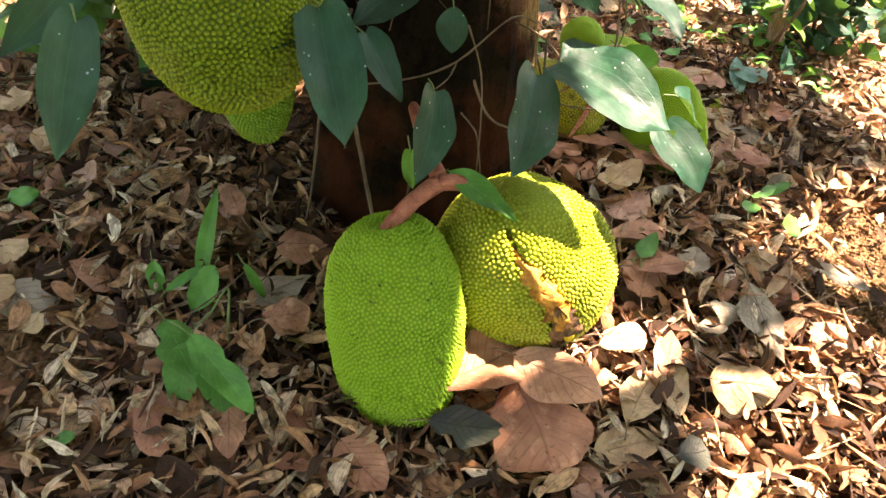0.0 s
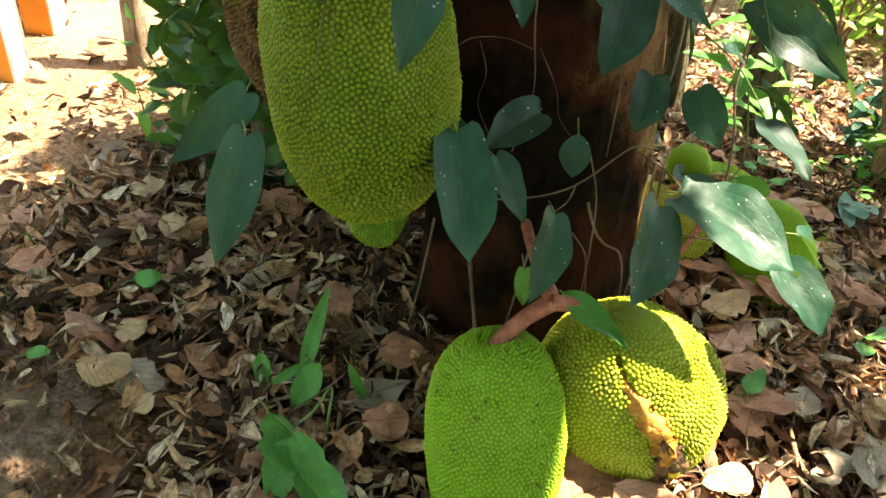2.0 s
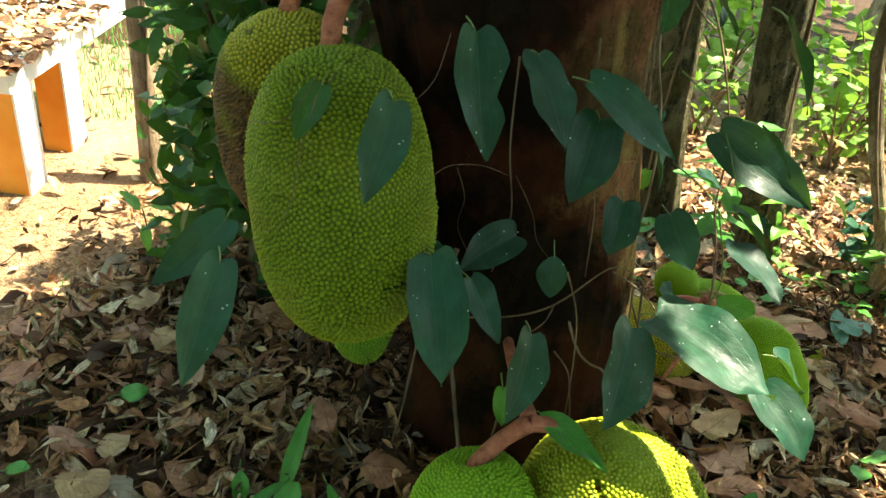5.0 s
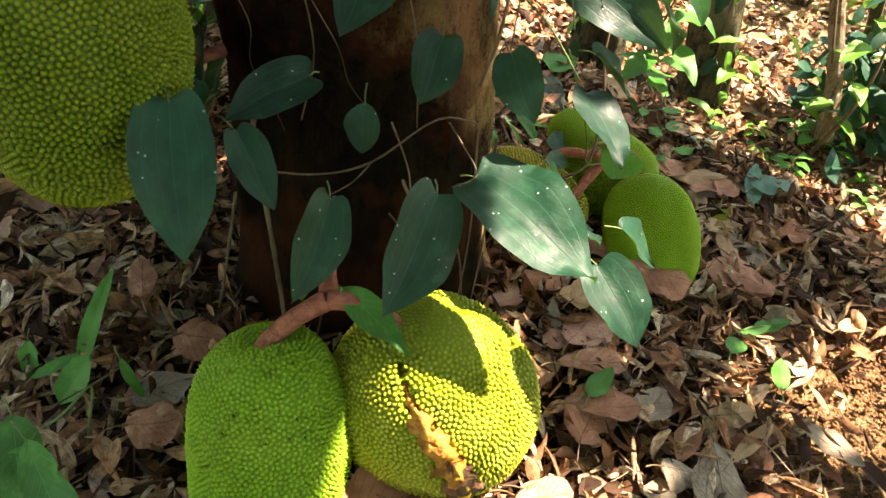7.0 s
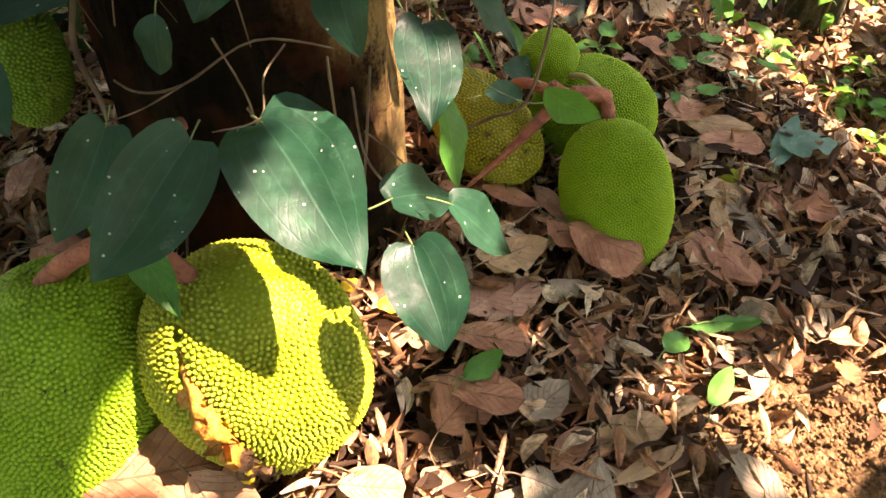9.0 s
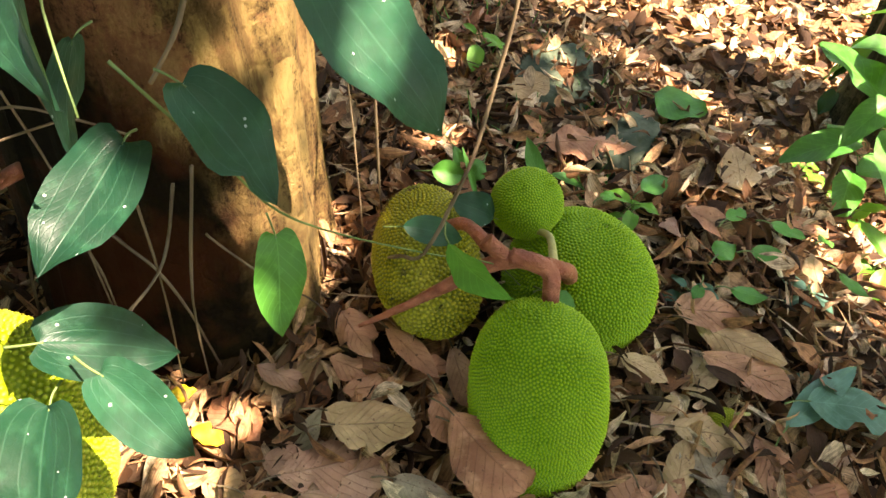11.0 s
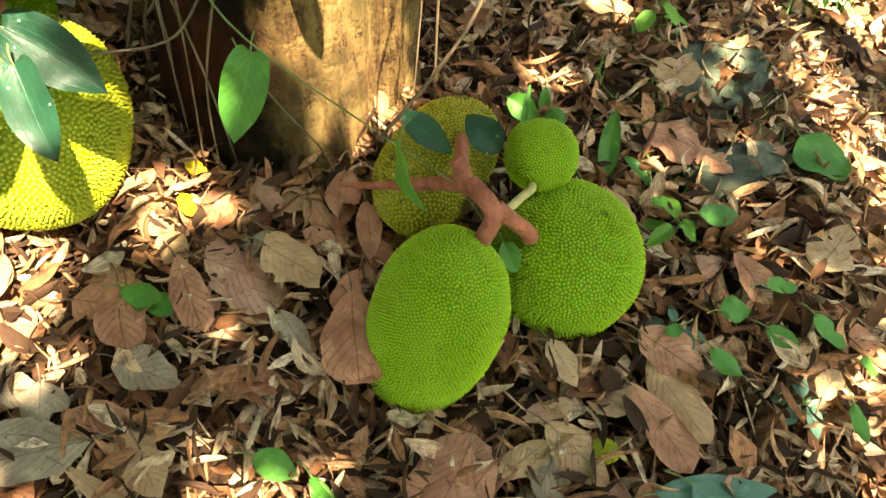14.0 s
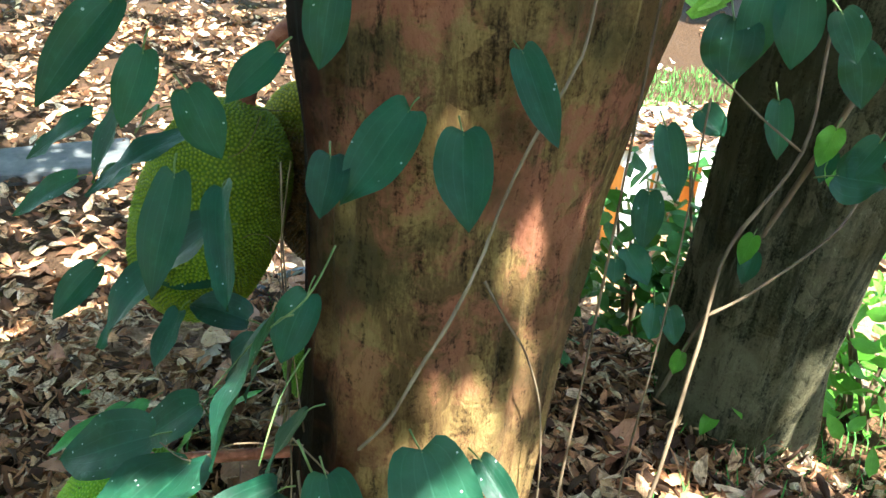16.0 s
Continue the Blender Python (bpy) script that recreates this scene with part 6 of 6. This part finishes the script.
other_tree([(-1.14, 2.37, -0.6, 0.05), (-1.16, 2.40, 0.2, 0.042), (-1.2, 2.45, 2.4, 0.035)], "slender tree with pale smooth bark by the bench", 11.0, BARK_PALE, 0.1)
other_tree([(2.9, 4.6, -0.6, 0.09), (2.95, 4.65, 0.6, 0.08), (3.1, 4.8, 3.2, 0.07)], "tree with thin brown trunk in the sun", 12.0, BARK_PALE, 0.1)


def far_woods():
    """A foliage ring, mostly unseen, added to close the place and block low sky."""
    g = np.random.default_rng(61)
    n = 15000
    a = g.uniform(0, 2 * np.pi, n)
    lobes = 8.2 + 1.1 * np.sin(5 * a) + 0.7 * np.sin(11 * a + 1)
    r = lobes + g.exponential(0.9, n)
    z = -0.3 + g.random(n) ** 0.85 * (8.6 + 0.9 * np.sin(7 * a))
    tmpl = [blade(1.0, 0.55, oval, 3, 2, 0.2, g.uniform(0.1, 0.4), 0.1, 0.06, 0, 600 + k) for k in range(5)]
    v, f, u = scatter_arrays(tmpl, 0.5 + r * np.cos(a), 0.8 + r * np.sin(a), z, g.uniform(0.3, 0.6, n), 0.8, g)
    tagged(new("far_woods", mesh("far_woods", v, f, WOOD_LEAF, u)), "dense green foliage all round, mostly unseen, added to block low sky light", "woods", kind="stuff")


far_woods()


# ---- bench in the yard ----
def box_mesh(name, size, mat, bevel=0.006):
    bm = bmesh.new()
    bmesh.ops.create_cube(bm, size=1.0)
    bmesh.ops.scale(bm, vec=size, verts=bm.verts)
    bmesh.ops.bevel(bm, geom=list(bm.edges), offset=bevel, segments=2, affect="EDGES", profile=0.5)
    me = bpy.data.meshes.new(name)
    bm.to_mesh(me)
    bm.free()
    me.materials.append(mat)
    return me


bench = empty("bench", (-1.8, 2.5, -0.38), "concrete bench with orange and white painted legs, leaves on top", "bench")
ALONG, ACROSS = Vector((-0.06, 0.998, 0)), Vector((-0.998, -0.06, 0))
CORNER = Vector((-1.535, 2.05, 0.0))
BENCH_TURN = math.atan2(ALONG.y, ALONG.x)


def bench_part(name, mesh_data, a, b, z, label):
    ob = under(tagged(new(name, mesh_data), label), bench)
    at = CORNER + ALONG * a + ACROSS * b
    ob.matrix_basis = Matrix.Translation((at.x, at.y, z)) @ Matrix.Rotation(BENCH_TURN, 4, "Z")
    return ob


bench_part("seat", box_mesh("seat", (1.20, 0.56, 0.085), PAINT_WHITE), 0.60, 0.28, 0.072, "white painted slab littered with dry leaves")
for a in (0.09, 0.50):
    for b in (0.07, 0.46):
        leg = bench_part("leg", box_mesh("leg", (0.15, 0.125, 0.48), PAINT_ORANGE), a, b, -0.20, "orange painted concrete leg")
        facing = new("facing", box_mesh("facing", (0.147, 0.012, 0.46), PAINT_WHITE, 0.002))
        facing.parent = leg
        facing.location = (0, -0.066, 0)


def bench_leaves():
    g = np.random.default_rng(91)
    n = 520
    s, t = g.uniform(-0.05, 1.05, n), g.uniform(-0.02, 0.52, n)
    x, y = CORNER.x + ALONG.x * s + ACROSS.x * t, CORNER.y + ALONG.y * s + ACROSS.y * t
    tmpl = [blade(1.0, 0.5, oval, 4, 2, 0.3, 0.2, 0.3, 0.1, 0, 800 + k) for k in range(5)]
    v, f, u = scatter_arrays(tmpl, x, y, 0.122 + 0.02 * g.random(n), g.uniform(0.05, 0.10, n), 0.25, g)
    tagged(new("bench_litter", mesh("bench_litter", v, f, LITTER, u)), "dry leaves lying on the bench", "leaf litter", kind="stuff")


bench_leaves()


def slab(name, place, size, turn, mat, label, category):
    """A cast slab with worn rounded edges."""
    ob = new(name, box_mesh(name, size, mat, 0.02))
    x, y = place
    ob.matrix_basis = Matrix.Translation((x, y, float(height(x, y)) + size[2] * 0.35)) @ Matrix.Rotation(turn, 4, "Z")
    return tagged(ob, label, category)


# ---- stones and scraps ----
def stone(place, size, label, seed, mat=None, lift=0.008):
    bm = bmesh.new()
    bmesh.ops.create_icosphere(bm, subdivisions=4, radius=1.0)
    for v in bm.verts:
        k = 1 + 0.30 * noise.noise(v.co * 1.4 + Vector((seed, 0, 0))) + 0.16 * noise.noise(v.co * 4) + 0.10 * noise.noise(v.co * 11)
        flat = max(-0.8, min(0.62, v.co.z)) * (1 + 0.15 * noise.noise(v.co * 6))
        v.co = Vector((v.co.x * size[0] * k, v.co.y * size[1] * k, flat * size[2]))
    me = bpy.data.meshes.new("stone")
    bm.to_mesh(me)
    bm.free()
    me.materials.append(mat or ROCK)
    me.polygons.foreach_set("use_smooth", np.ones(len(me.polygons), bool))
    ob = new("stone", me)
    ob.location = (*place, float(height(*place)) + lift)
    return tagged(ob, label, "stone")


stone((-0.79, 0.56), (0.13, 0.15, 0.045), "flat dark grey stone half buried in litter", 1)
stone((-0.69, 0.405), (0.085, 0.055, 0.05), "weathered grey stone lying on the litter", 5, ROCK_PALE)
slab("paving_slab", (-2.75, -0.80), (0.42, 0.75, 0.08), 0.2, ROCK_PALE, "worn pale grey concrete slab lying in the yard", "slab")
stone((0.87, 1.54), (0.055, 0.11, 0.05), "dark greenish stone edge among the leaves", 3, ROCK_MOSSY, 0.028)
stone((0.62, 1.61), (0.10, 0.12, 0.05), "flat mossy grey stone among the leaves", 2, ROCK_MOSSY, 0.028)


# ---- scraps of the fruit ----
def scrap(name, place, axis, length, wide, mat, label, seed, cup=0.8):
    """A torn, curled piece of rind or flesh."""
    v, f, u = blade(length, wide, oval, 8, 6, 0.6 * cup, 0.3 * cup, cup, 0.15, 1, seed, 0.12)
    v = np.concatenate([v, v - np.array((0, 0, 0.004))])
    n = len(v) // 2
    f = np.concatenate([f, f[:, ::-1] + n])
    ob = new(name, mesh(name, v, f, mat, np.concatenate([u, u])))
    ob.matrix_basis = frame_of(place, (place[0] + axis[0], place[1] + axis[1], place[2] + axis[2]), (0.1, -0.2, 1))
    return tagged(ob, label, "fruit scrap")


scrap("rind_scrap", (0.71, 0.53, 0.065), (0.05, 0.01, 0.005), 0.055, 0.032, YELLOW, "torn yellow scrap of ripe fruit on the litter", 2001, 0.25)
scrap("rind_scrap", (0.64, 0.54, 0.06), (0.02, 0.03, 0.0), 0.04, 0.025, YELLOW, "torn orange yellow scrap of ripe fruit", 2002)
scrap("rind_scrap", (0.775, 0.49, 0.055), (0.05, 0.02, 0.0), 0.085, 0.055, DRY["tan"], "pale ribbed scrap of leaf in the sun", 2003, 0.15)
young = fruit((1.31, 1.09, 0.035), (0.4, 0.3, 0.6), 0.05, 0.036, 0.004, RIND_SPLIT, 33, "tiny yellow green fallen fruit in the litter", 2.2, 0.03, group="jackfruits on the ground")
stalk_part(young, [(1.318, 1.096, 0.052), (1.326, 1.10, 0.064), (1.338, 1.105, 0.070)], [0.003, 0.0028, 0.003], STALK_PALE)


scrap("bract", (0.735, 0.815, 0.075), (0.075, -0.03, 0.03), 0.10, 0.062, DRY["brown"], "curled dark brown bract over the stem's end", 2011)
scrap("bract", (0.775, 0.745, 0.06), (0.09, 0.03, 0.0), 0.10, 0.05, DRY["brown"], "curled brown bract beside the fruiting stem", 2012)
scrap("bract", (0.83, 0.72, 0.055), (0.06, 0.06, 0.02), 0.09, 0.045, DRY["brown"], "reddish brown torn bract on the litter", 2013)
scrap("bract", (0.88, 0.80, 0.05), (0.05, 0.05, 0.04), 0.08, 0.05, DRY["brown"], "reddish brown torn bract on the litter", 2014)
scrap("bract", (0.70, 0.66, 0.06), (0.07, 0.02, 0.01), 0.09, 0.04, DRY["pink"], "pinkish torn bract at the trunk's foot", 2015)

# ---- leaves that stand among the heap of fruit ----
heap_plant = empty("seedling", (0.93, 1.18, 0.02), "green seedling leaves growing up among the fruit heap", "plant", "small plants")
under(new("stem", tube("stem", [(0.90, 1.25, 0.0), (0.885, 1.21, 0.10), (0.87, 1.17, 0.17)], [0.0035, 0.003, 0.002], GREEN_TWIG, 6)), heap_plant)
for leaf_row in (
    (0.834, 1.284, 0.030, 0.745, 1.319, 0.120, 0.039, 0.50, -0.39, 0.77),
    (0.853, 1.052, 0.200, 0.798, 1.013, 0.240, 0.056, 0.57, -0.27, 0.77),
    (0.651, 1.142, 0.100, 0.695, 1.191, 0.080, 0.048, 0.63, -0.29, 0.72),
    (0.641, 1.223, 0.100, 0.681, 1.210, 0.060, 0.023, 0.62, -0.34, 0.71),
    (0.701, 1.246, 0.080, 0.699, 1.204, 0.065, 0.042, 0.58, -0.36, 0.73),
    (0.998, 1.015, 0.170, 1.043, 1.025, 0.150, 0.034, 0.48, -0.25, 0.84),
    (0.782, 0.906, 0.253, 0.851, 0.967, 0.229, 0.046, 0.64, -0.15, 0.76),
    (0.885, 0.880, 0.325, 0.985, 0.868, 0.282, 0.072, -0.10, -0.95, 0.12),
    (0.867, 1.351, 0.030, 0.890, 1.330, 0.005, 0.015, 0.47, -0.44, 0.77),
    (0.770, 1.126, 0.120, 0.714, 1.152, 0.190, 0.012, 0.58, -0.30, 0.76),
):
    vine_leaf(*leaf_row, 0, VINE_LEAF if leaf_row[2] in (0.253, 0.200) else DRY["green"], oval, 0.2, heap_plant, 0.03)
